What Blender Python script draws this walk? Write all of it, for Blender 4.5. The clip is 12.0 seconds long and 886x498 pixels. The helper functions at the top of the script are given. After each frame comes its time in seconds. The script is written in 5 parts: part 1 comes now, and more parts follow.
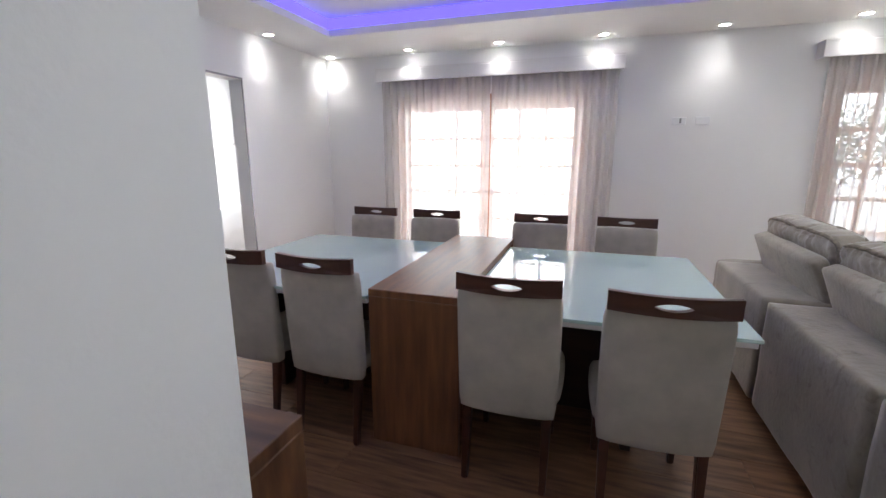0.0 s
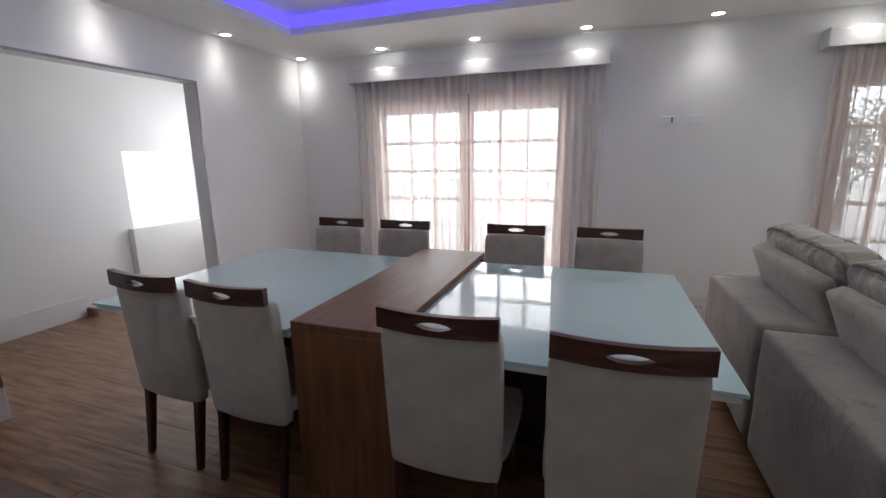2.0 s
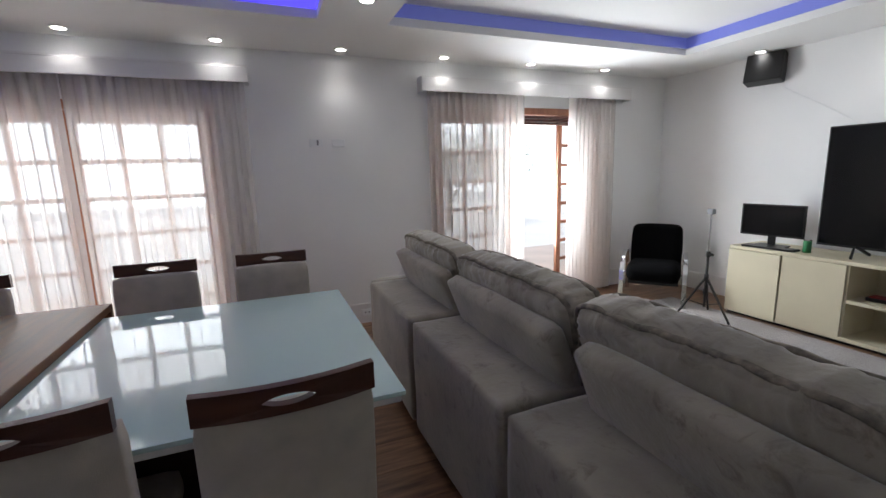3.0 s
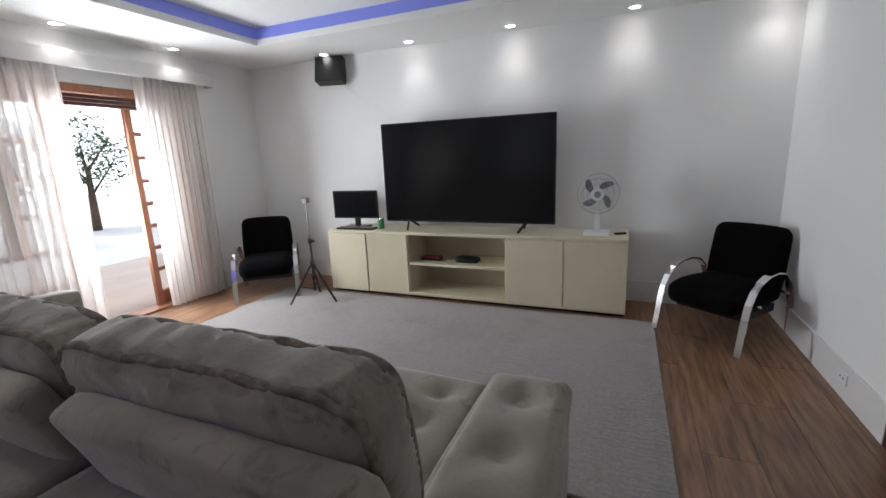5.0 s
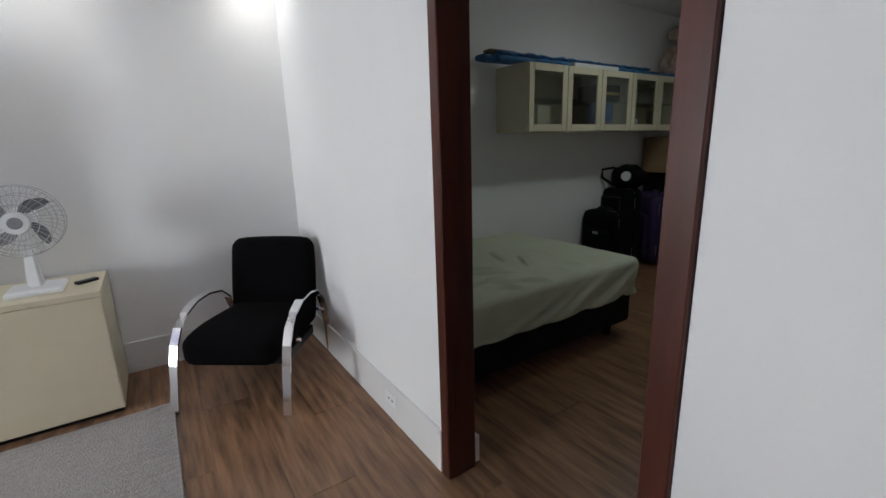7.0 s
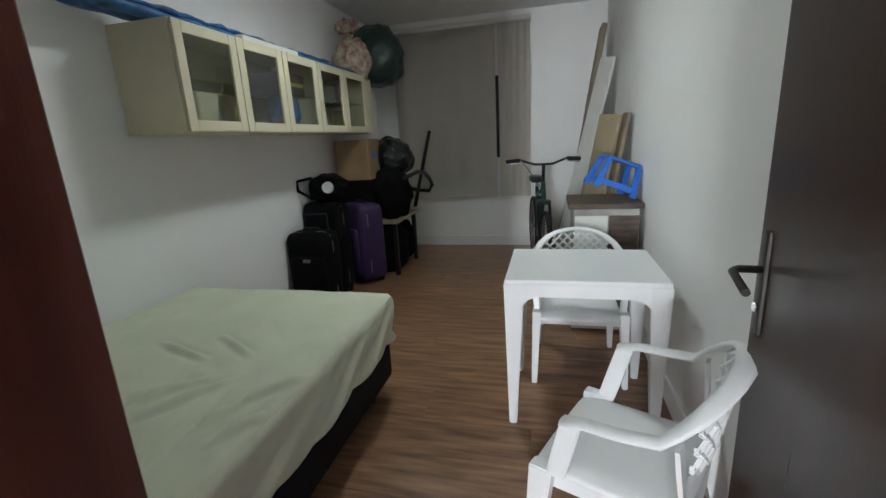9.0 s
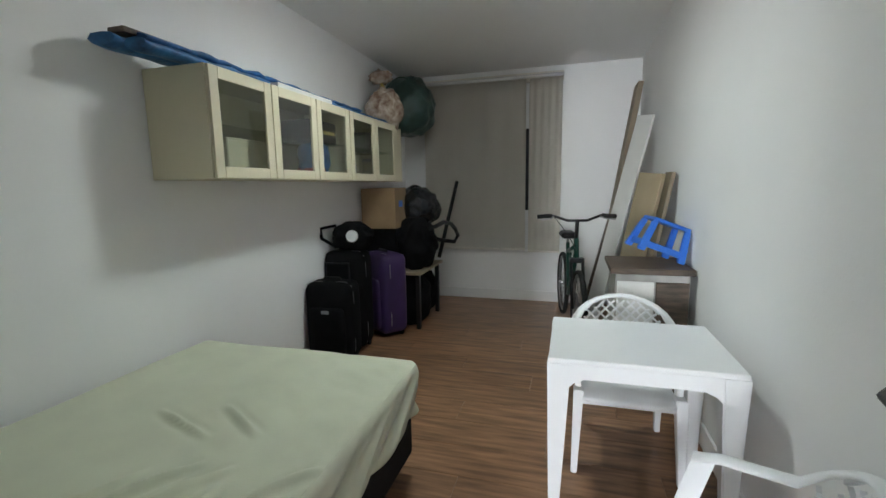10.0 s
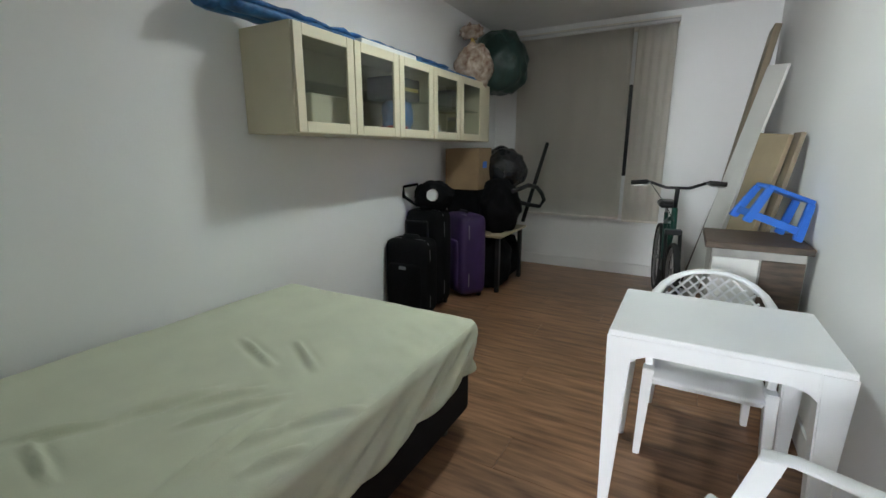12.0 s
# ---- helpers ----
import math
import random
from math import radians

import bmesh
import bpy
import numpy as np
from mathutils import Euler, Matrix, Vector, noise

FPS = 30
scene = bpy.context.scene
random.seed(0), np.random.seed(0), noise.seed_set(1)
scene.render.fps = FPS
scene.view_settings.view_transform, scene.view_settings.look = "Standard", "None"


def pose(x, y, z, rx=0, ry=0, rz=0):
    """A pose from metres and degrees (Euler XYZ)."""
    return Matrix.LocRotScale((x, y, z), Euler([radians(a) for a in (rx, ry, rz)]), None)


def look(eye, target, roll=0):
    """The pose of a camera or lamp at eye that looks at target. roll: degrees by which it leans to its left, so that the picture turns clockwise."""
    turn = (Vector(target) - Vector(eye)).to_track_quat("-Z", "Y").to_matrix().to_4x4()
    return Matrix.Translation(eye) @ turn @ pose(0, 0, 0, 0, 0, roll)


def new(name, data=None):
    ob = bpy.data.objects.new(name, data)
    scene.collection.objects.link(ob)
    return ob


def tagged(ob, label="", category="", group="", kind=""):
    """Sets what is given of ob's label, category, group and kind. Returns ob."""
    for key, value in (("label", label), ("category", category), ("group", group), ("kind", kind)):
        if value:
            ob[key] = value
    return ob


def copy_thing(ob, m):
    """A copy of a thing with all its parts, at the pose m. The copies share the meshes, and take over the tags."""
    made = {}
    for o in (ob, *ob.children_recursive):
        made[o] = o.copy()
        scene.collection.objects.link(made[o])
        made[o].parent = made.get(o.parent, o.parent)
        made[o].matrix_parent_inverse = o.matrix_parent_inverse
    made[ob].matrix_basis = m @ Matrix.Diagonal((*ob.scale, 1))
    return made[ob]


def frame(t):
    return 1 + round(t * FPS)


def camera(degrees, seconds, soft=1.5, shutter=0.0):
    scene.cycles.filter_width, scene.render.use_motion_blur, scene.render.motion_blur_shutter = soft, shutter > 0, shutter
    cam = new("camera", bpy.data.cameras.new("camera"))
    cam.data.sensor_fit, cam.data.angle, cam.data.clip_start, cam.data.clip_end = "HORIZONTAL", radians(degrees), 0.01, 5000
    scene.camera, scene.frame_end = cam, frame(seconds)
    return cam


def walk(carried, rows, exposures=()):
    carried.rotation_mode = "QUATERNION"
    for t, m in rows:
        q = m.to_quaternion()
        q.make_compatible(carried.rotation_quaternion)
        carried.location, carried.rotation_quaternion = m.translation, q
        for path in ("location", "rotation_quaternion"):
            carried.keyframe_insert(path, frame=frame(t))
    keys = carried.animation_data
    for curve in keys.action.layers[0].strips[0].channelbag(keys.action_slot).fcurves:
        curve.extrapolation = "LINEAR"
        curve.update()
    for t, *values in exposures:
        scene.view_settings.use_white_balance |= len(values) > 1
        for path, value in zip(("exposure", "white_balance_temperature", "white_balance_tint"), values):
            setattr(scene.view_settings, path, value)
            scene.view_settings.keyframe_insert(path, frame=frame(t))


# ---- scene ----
cam = camera(91.2, 12.0)
PATH = [
    (0, (2.961, 0.848, 1.457), (2.347, 2.703, 1.03), -0.0),
    (0.5, (2.951, 0.986, 1.474), (2.384, 2.845, 1.003), -1.5),
    (1, (2.985, 1.097, 1.478), (2.063, 2.814, 1.03), -0.7),
    (1.5, (3.081, 1.17, 1.485), (2.06, 2.835, 1.056), -0.5),
    (2, (3.155, 1.247, 1.481), (2.507, 3.092, 1.064), -0.8),
    (2.5, (3.203, 1.334, 1.487), (3.245, 3.291, 1.074), -1.2),
    (2.6, (3.211, 1.348, 1.486), (3.38, 3.299, 1.08), -1.8),
    (3, (3.258, 1.389, 1.465), (3.995, 3.216, 1.118), -1.6),
    (3.5, (3.314, 1.363, 1.492), (4.479, 2.946, 1.124), -1.0),
    (3.7, (3.318, 1.33, 1.468), (4.632, 2.793, 1.106), -1.3),
    (5.3, (3.82, 1.285, 1.395), (5.691, 1.817, 0.932), -2.2),
    (5.5, (3.927, 1.287, 1.371), (5.84, 1.613, 0.885), -2.0),
    (6, (4.19, 1.341, 1.388), (6.106, 0.964, 0.957), -1.8),
    (6.5, (4.497, 1.153, 1.369), (6.287, 0.364, 0.955), -1.9),
    (7, (4.794, 0.945, 1.342), (6.418, -0.126, 0.876), -1.7),
    (7.5, (5.07, 0.775, 1.335), (6.388, -0.648, 0.846), -3.5),
    (9.3, (5.701, 0.21, 1.319), (6.146, -1.679, 0.836), -3.0),
    (9.5, (5.729, 0.179, 1.318), (6.183, -1.712, 0.85), -2.9),
    (10, (5.771, 0.098, 1.37), (6.326, -1.802, 1.084), -1.0),
    (10.5, (5.738, 0.036, 1.388), (6.447, -1.825, 1.206), -0.4),
    (11, (5.679, -0.016, 1.365), (6.444, -1.84, 1.068), -1.2),
    (11.5, (5.639, -0.056, 1.321), (6.375, -1.863, 0.88), -0.6),
    (12, (5.651, 0.018, 1.331), (6.599, -1.688, 0.893), 0.0),
]
EXPOSURES = [(0.0, 1.35), (0.5, 1.15), (1.0, 1.0), (1.5, 0.85), (2.5, 0.55), (3.5, 0.3), (5.5, 0.5), (7.0, 0.85), (7.7, 0.8), (9.2, 2.45), (9.6, 2.5), (10.5, 2.75), (12.0, 2.65)]
walk(cam, [(t, look(eye, target, roll)) for t, eye, target, roll in PATH], EXPOSURES)

# ---- world, lights, exposure ----
world = bpy.data.worlds.new("world")
scene.world = world
world.use_nodes = True
wn = world.node_tree
sky = wn.nodes.new("ShaderNodeTexSky")
sky.sky_type, sky.sun_disc, sky.sun_elevation, sky.sun_rotation = "NISHITA", False, radians(50), radians(200)
wn.links.new(sky.outputs[0], wn.nodes["Background"].inputs[0])
wn.nodes["Background"].inputs[1].default_value = 0.15


def lamp(name, kind, at, to, power, color=(1, 1, 1), size=0.1, size_y=None, spot=100):
    d = bpy.data.lights.new(name, kind)
    d.energy, d.color = power, color
    if kind == "AREA":
        d.size = size
        if size_y:
            d.shape, d.size_y = "RECTANGLE", size_y
    elif kind == "SUN":
        d.angle = size
    else:
        d.shadow_soft_size = size
        if kind == "SPOT":
            d.spot_size, d.spot_blend = radians(spot), 1.0
    ob = new(name, d)
    ob.matrix_world = look(at, to)
    return ob


SPOT_W, WIN_W, GAP_W, HALL_W, STAIR_W, BED_W, LED = 4.6, 66.0, 54.0, 8.0, 30.0, 12.5, 0.75
lamp("sun", "SUN", (3, 12, 10), (3.5, 8.5, 0), 1.5, (1, 0.96, 0.9), radians(10))

lamp("window_light", "AREA", (1.95, 6.3, 1.25), (1.95, 0, 1.1), WIN_W, (0.89, 0.95, 1.0), 2.3, 2.3)
lamp("open_door_light", "AREA", (6.15, 5.72, 1.24), (6.0, 0, 1.0), GAP_W, (0.89, 0.95, 1.0), 0.55, 1.4)
# fill lamp added out of view to brighten the hall; no known window there
lamp("hall_fill_light", "AREA", (-0.85, 5.66, 1.5), (-0.85, 2, 1.2), HALL_W, (0.95, 0.96, 1.0), 0.95, 1.3)
lamp("stair_window_light", "AREA", (-3.3, 4.7, 1.5), (0, 4.0, 1.2), STAIR_W, (0.95, 0.96, 1.0), 1.2, 1.4)

# ---- materials ----


def mat(name, color, rough=0.5, metal=0.0, var=0.08, scale=6.0, bump=0.05, bscale=120.0, sheen=0.0, coat=0.0, stretch=(1, 1, 1), per_object=0.0, dark=None):
    m = bpy.data.materials.new(name)
    m.use_nodes = True
    nt = m.node_tree
    b = nt.nodes["Principled BSDF"]
    b.inputs["Roughness"].default_value, b.inputs["Metallic"].default_value = rough, metal
    b.inputs["Sheen Weight"].default_value, b.inputs["Coat Weight"].default_value = sheen, coat
    tc = nt.nodes.new("ShaderNodeTexCoord")
    mp = nt.nodes.new("ShaderNodeMapping")
    mp.inputs["Scale"].default_value = stretch
    nt.links.new(tc.outputs["Object"], mp.inputs[0])
    n1 = nt.nodes.new("ShaderNodeTexNoise")
    n1.inputs["Scale"].default_value, n1.inputs["Detail"].default_value = scale, 6
    nt.links.new(mp.outputs[0], n1.inputs["Vector"])
    ramp = nt.nodes.new("ShaderNodeValToRGB")
    lo = dark or tuple(c * (1 - var * 2) for c in color)
    hi = tuple(min(1, c * (1 + var)) for c in color)
    ramp.color_ramp.elements[0].position, ramp.color_ramp.elements[1].position = 0.3, 0.7
    ramp.color_ramp.elements[0].color, ramp.color_ramp.elements[1].color = (*lo, 1), (*hi, 1)
    nt.links.new(n1.outputs["Fac"], ramp.inputs[0])
    src = ramp.outputs[0]
    if per_object:
        info = nt.nodes.new("ShaderNodeObjectInfo")
        mr = nt.nodes.new("ShaderNodeMapRange")
        mr.inputs["To Min"].default_value, mr.inputs["To Max"].default_value = 1 - per_object, 1 + per_object
        nt.links.new(info.outputs["Random"], mr.inputs[0])
        hs = nt.nodes.new("ShaderNodeHueSaturation")
        nt.links.new(mr.outputs[0], hs.inputs["Value"])
        nt.links.new(src, hs.inputs["Color"])
        src = hs.outputs[0]
        add = nt.nodes.new("ShaderNodeVectorMath")
        add.operation = "MULTIPLY_ADD"
        add.inputs[1].default_value = (1, 1, 1)
        cmb = nt.nodes.new("ShaderNodeCombineXYZ")
        ml = nt.nodes.new("ShaderNodeMath")
        ml.operation = "MULTIPLY"
        ml.inputs[1].default_value = 37.0
        nt.links.new(info.outputs["Random"], ml.inputs[0])
        for i in range(3):
            nt.links.new(ml.outputs[0], cmb.inputs[i])
        nt.links.new(mp.outputs[0], add.inputs[0])
        nt.links.new(cmb.outputs[0], add.inputs[2])
        nt.links.new(add.outputs[0], n1.inputs["Vector"])
    nt.links.new(src, b.inputs["Base Color"])
    if bump:
        n2 = nt.nodes.new("ShaderNodeTexNoise")
        n2.inputs["Scale"].default_value = bscale
        n2.inputs["Detail"].default_value = 4
        nt.links.new(mp.outputs[0], n2.inputs["Vector"])
        bp = nt.nodes.new("ShaderNodeBump")
        bp.inputs["Strength"].default_value, bp.inputs["Distance"].default_value = bump * 4, 0.004
        nt.links.new(n2.outputs["Fac"], bp.inputs["Height"])
        nt.links.new(bp.outputs[0], b.inputs["Normal"])
        mr2 = nt.nodes.new("ShaderNodeMapRange")
        mr2.inputs["To Min"].default_value, mr2.inputs["To Max"].default_value = max(0.02, rough - 0.06), min(1, rough + 0.06)
        nt.links.new(n1.outputs["Fac"], mr2.inputs[0])
        nt.links.new(mr2.outputs[0], b.inputs["Roughness"])
    return m


def glass(name, color=(1, 1, 1), rough=0.0, see=0.85):
    """A thin pane: mostly clear, with a glossy face."""
    m = bpy.data.materials.new(name)
    m.use_nodes = True
    nt = m.node_tree
    nt.nodes.remove(nt.nodes["Principled BSDF"])
    tr, gl, mx = nt.nodes.new("ShaderNodeBsdfTransparent"), nt.nodes.new("ShaderNodeBsdfGlossy"), nt.nodes.new("ShaderNodeMixShader")
    tr.inputs[0].default_value = (*color, 1)
    gl.inputs["Roughness"].default_value = rough
    mx.inputs[0].default_value = 1 - see
    nt.links.new(tr.outputs[0], mx.inputs[1])
    nt.links.new(gl.outputs[0], mx.inputs[2])
    nt.links.new(mx.outputs[0], nt.nodes["Material Output"].inputs[0])
    return m


def sheer(name, color, clear, trans):
    m = bpy.data.materials.new(name)
    m.use_nodes = True
    nt = m.node_tree
    nt.nodes.remove(nt.nodes["Principled BSDF"])
    tr, tl, df = nt.nodes.new("ShaderNodeBsdfTransparent"), nt.nodes.new("ShaderNodeBsdfTranslucent"), nt.nodes.new("ShaderNodeBsdfDiffuse")
    tc, wv = nt.nodes.new("ShaderNodeTexCoord"), nt.nodes.new("ShaderNodeTexNoise")
    mp = nt.nodes.new("ShaderNodeMapping")
    mp.inputs["Scale"].default_value = (220, 220, 6)
    nt.links.new(tc.outputs["Object"], mp.inputs[0])
    nt.links.new(mp.outputs[0], wv.inputs["Vector"])
    mr = nt.nodes.new("ShaderNodeMapRange")
    mr.inputs["To Min"].default_value, mr.inputs["To Max"].default_value = clear * 0.6, clear * 1.4
    nt.links.new(wv.outputs["Fac"], mr.inputs[0])
    for s in (tl, df):
        s.inputs[0].default_value = (*color, 1)
    a, c = nt.nodes.new("ShaderNodeMixShader"), nt.nodes.new("ShaderNodeMixShader")
    a.inputs[0].default_value = trans
    nt.links.new(df.outputs[0], a.inputs[1])
    nt.links.new(tl.outputs[0], a.inputs[2])
    nt.links.new(mr.outputs[0], c.inputs[0])
    nt.links.new(a.outputs[0], c.inputs[1])
    nt.links.new(tr.outputs[0], c.inputs[2])
    nt.links.new(c.outputs[0], nt.nodes["Material Output"].inputs[0])
    return m


def glow(name, color, power):
    m = bpy.data.materials.new(name)
    m.use_nodes = True
    b = m.node_tree.nodes["Principled BSDF"]
    b.inputs["Base Color"].default_value = (*color, 1)
    b.inputs["Emission Color"].default_value = (*color, 1)
    b.inputs["Emission Strength"].default_value = power
    return m


def node_with(nt, kind, **sockets):
    n = nt.nodes.new(kind)
    for k, v in sockets.items():
        n.inputs[k].default_value = v
    return n


def suede(name, light, dark):
    """Brushed suede: broad shading of the nap, with small crushed dark patches."""
    m = mat(name, light, 0.85, var=0.1, scale=5, bump=0.16, bscale=38, sheen=0.5, dark=tuple(c * 0.72 for c in light))
    nt = m.node_tree
    b = nt.nodes["Principled BSDF"]
    base = b.inputs["Base Color"].links[0].from_socket
    tc = nt.nodes.new("ShaderNodeTexCoord")
    n = node_with(nt, "ShaderNodeTexNoise", Scale=9.0, Detail=5.0, Roughness=0.7, Distortion=1.2)
    nt.links.new(tc.outputs["Object"], n.inputs["Vector"])
    r = nt.nodes.new("ShaderNodeMapRange")
    r.inputs["From Min"].default_value, r.inputs["From Max"].default_value = 0.55, 0.70
    r.inputs["To Max"].default_value = 0.7
    nt.links.new(n.outputs["Fac"], r.inputs[0])
    mx = nt.nodes.new("ShaderNodeMixRGB")
    mx.inputs[2].default_value = (*dark, 1)
    nt.links.new(r.outputs[0], mx.inputs[0])
    nt.links.new(base, mx.inputs[1])
    nt.links.new(mx.outputs[0], b.inputs["Base Color"])
    return m


def pile(name, light, dark):
    """Cut pile in short woven dashes, worn unevenly over the rug."""
    m = mat(name, light, 1.0, var=0.08, scale=60, bump=0.5, bscale=130, sheen=0.3, dark=tuple(c * 0.8 for c in light))
    nt = m.node_tree
    b = nt.nodes["Principled BSDF"]
    base = b.inputs["Base Color"].links[0].from_socket
    tc = nt.nodes.new("ShaderNodeTexCoord")
    br = node_with(nt, "ShaderNodeTexBrick", Scale=1.0)
    br.inputs["Mortar Size"].default_value, br.inputs["Brick Width"].default_value, br.inputs["Row Height"].default_value = 0.007, 0.16, 0.034
    br.inputs["Mortar Smooth"].default_value = 0.6
    rot = nt.nodes.new("ShaderNodeMapping")
    rot.inputs["Rotation"].default_value = (0, 0, radians(90))
    wob = node_with(nt, "ShaderNodeTexNoise", Scale=14.0, Detail=3.0)
    ofs = nt.nodes.new("ShaderNodeVectorMath")
    ofs.operation = "MULTIPLY_ADD"
    ofs.inputs[1].default_value = (0.07, 0.05, 0)
    nt.links.new(tc.outputs["Object"], wob.inputs["Vector"])
    nt.links.new(wob.outputs["Color"], ofs.inputs[0])
    nt.links.new(tc.outputs["Object"], ofs.inputs[2])
    nt.links.new(ofs.outputs[0], rot.inputs[0])
    nt.links.new(rot.outputs[0], br.inputs["Vector"])
    big = node_with(nt, "ShaderNodeTexNoise", Scale=1.7, Detail=7.0, Roughness=0.65)
    nt.links.new(tc.outputs["Object"], big.inputs["Vector"])
    amt = nt.nodes.new("ShaderNodeMapRange")
    amt.inputs["From Min"].default_value, amt.inputs["From Max"].default_value = 0.38, 0.62
    amt.inputs["To Min"].default_value, amt.inputs["To Max"].default_value = 0.05, 0.5
    nt.links.new(big.outputs["Fac"], amt.inputs[0])
    mul = nt.nodes.new("ShaderNodeMath")
    mul.operation = "MULTIPLY"
    nt.links.new(br.outputs["Fac"], mul.inputs[0])
    nt.links.new(amt.outputs[0], mul.inputs[1])
    wear = nt.nodes.new("ShaderNodeMapRange")
    wear.inputs["From Min"].default_value, wear.inputs["From Max"].default_value = 0.52, 0.75
    wear.inputs["To Max"].default_value = 0.5
    nt.links.new(big.outputs["Fac"], wear.inputs[0])
    top = nt.nodes.new("ShaderNodeMath")
    top.operation = "MAXIMUM"
    nt.links.new(mul.outputs[0], top.inputs[0])
    nt.links.new(wear.outputs[0], top.inputs[1])
    mx = nt.nodes.new("ShaderNodeMixRGB")
    mx.inputs[2].default_value = (*dark, 1)
    nt.links.new(top.outputs[0], mx.inputs[0])
    nt.links.new(base, mx.inputs[1])
    nt.links.new(mx.outputs[0], b.inputs["Base Color"])
    return m


M_WALL = mat("white_wall_paint", (0.86, 0.86, 0.855), 0.6, var=0.015, scale=1.3, bump=0.03, bscale=90)
M_CEIL = mat("ceiling_paint", (0.87, 0.87, 0.865), 0.8, var=0.01, scale=1.0, bump=0.01)
M_TRIM = mat("white_trim", (0.80, 0.79, 0.78), 0.35, var=0.02, scale=3, bump=0.01)
M_FLOOR = mat("laminate_floor", (0.295, 0.162, 0.09), 0.32, var=0.2, scale=3.4, bump=0.03, bscale=30, stretch=(1.0, 9, 1), per_object=0.10, dark=(0.12, 0.059, 0.031))
M_SUB = mat("floor_underlay", (0.03, 0.02, 0.015), 0.9)
M_WOOD = mat("brown_table_wood", (0.23, 0.10, 0.042), 0.38, var=0.12, scale=2.2, bump=0.02, bscale=40, stretch=(12, 1.2, 1.2), dark=(0.13, 0.058, 0.026))
M_DESK = mat("walnut_desk_wood", (0.20, 0.095, 0.045), 0.4, var=0.15, scale=2.0, bump=0.02, bscale=40, stretch=(1.2, 9, 2), dark=(0.065, 0.028, 0.014))
M_DARKWOOD = mat("dark_chair_wood", (0.075, 0.026, 0.014), 0.3, var=0.15, scale=3, bump=0.02, bscale=60, stretch=(1, 8, 8))
M_DOORWOOD = mat("reddish_door_frame_wood", (0.085, 0.022, 0.014), 0.3, var=0.2, scale=2, bump=0.03, bscale=50, stretch=(8, 8, 0.8))
M_DOORLEAF = mat("dark_door_wood", (0.045, 0.021, 0.014), 0.3, var=0.2, scale=2, bump=0.02, bscale=50, stretch=(8, 8, 0.8))
M_BASEDARK = mat("dark_table_base", (0.045, 0.02, 0.012), 0.4, var=0.15, scale=3, stretch=(1, 8, 8))
M_TABLEGLASS = mat("white_lacquered_glass", (0.55, 0.73, 0.70), 0.06, var=0.005, scale=1, bump=0.0, coat=0.6)
M_FABRIC = mat("beige_chair_linen", (0.50, 0.455, 0.38), 0.9, var=0.08, scale=9, bump=0.12, bscale=420, sheen=0.3)
M_SOFA = suede("taupe_sofa_suede", (0.35, 0.315, 0.25), (0.135, 0.112, 0.085))
M_SOFAEDGE = mat("sofa_edge_gather", (0.24, 0.21, 0.165), 0.9, var=0.3, scale=30, bump=0.2, bscale=60)
M_PIPE = mat("dark_sofa_piping", (0.07, 0.055, 0.045), 0.9, var=0.1)
M_RUG = pile("grey_pile_rug", (0.345, 0.315, 0.305), (0.16, 0.145, 0.138))
M_CAB = mat("cream_lacquer", (0.66, 0.60, 0.44), 0.4, var=0.03, scale=3, bump=0.01)
M_CABIN = mat("cream_cabinet_inside", (0.58, 0.52, 0.38), 0.5, var=0.03, scale=3, bump=0.01)
M_BLACK = mat("black_plastic", (0.012, 0.012, 0.013), 0.35, var=0.1, bump=0.02)
M_SCREEN = mat("black_screen", (0.006, 0.006, 0.007), 0.16, var=0.02, bump=0.0)
M_BLACKFAB = mat("black_upholstery", (0.002, 0.002, 0.0025), 1.0, var=0.2, scale=12, bump=0.1, bscale=350)
M_CHROME = mat("chrome", (0.82, 0.82, 0.84), 0.12, 1.0, var=0.02, bump=0.0)
M_STEEL = mat("dull_steel", (0.35, 0.35, 0.36), 0.35, 1.0, var=0.1)
M_BRONZE = mat("dark_bronze", (0.10, 0.095, 0.088), 0.42, 1.0, var=0.15)
M_WPLASTIC = mat("white_plastic", (0.82, 0.83, 0.84), 0.33, var=0.015, scale=3, bump=0.01)
M_GREYPL = mat("grey_fan_plastic", (0.25, 0.26, 0.28), 0.35, var=0.03)
M_CAGE = mat("pale_grey_wire", (0.55, 0.56, 0.58), 0.4)
M_BLUEPL = mat("blue_plastic", (0.03, 0.16, 0.62), 0.35, var=0.05, bump=0.01)
M_TARP = mat("blue_tarpaulin", (0.03, 0.14, 0.34), 0.45, var=0.3, scale=14, bump=0.2, bscale=40)
M_SHEET = mat("pale_green_sheet", (0.60, 0.62, 0.47), 0.75, var=0.03, scale=6, bump=0.05, bscale=260, sheen=0.2)
M_BEDBASE = mat("black_bed_base", (0.012, 0.012, 0.014), 0.85, var=0.2, bump=0.08, bscale=200)
M_BAG = mat("black_bag_fabric", (0.006, 0.006, 0.007), 0.9, var=0.3, scale=10, bump=0.12, bscale=200)
M_PURPLE = mat("purple_suitcase_fabric", (0.036, 0.015, 0.075), 0.6, var=0.12, scale=10, bump=0.08, bscale=240)
M_GREENBAG = mat("dark_green_bag", (0.025, 0.06, 0.052), 0.3, var=0.3, scale=8, bump=0.25, bscale=18)
M_TRASHBAG = mat("black_bin_bag", (0.012, 0.013, 0.016), 0.22, var=0.3, scale=8, bump=0.3, bscale=18)
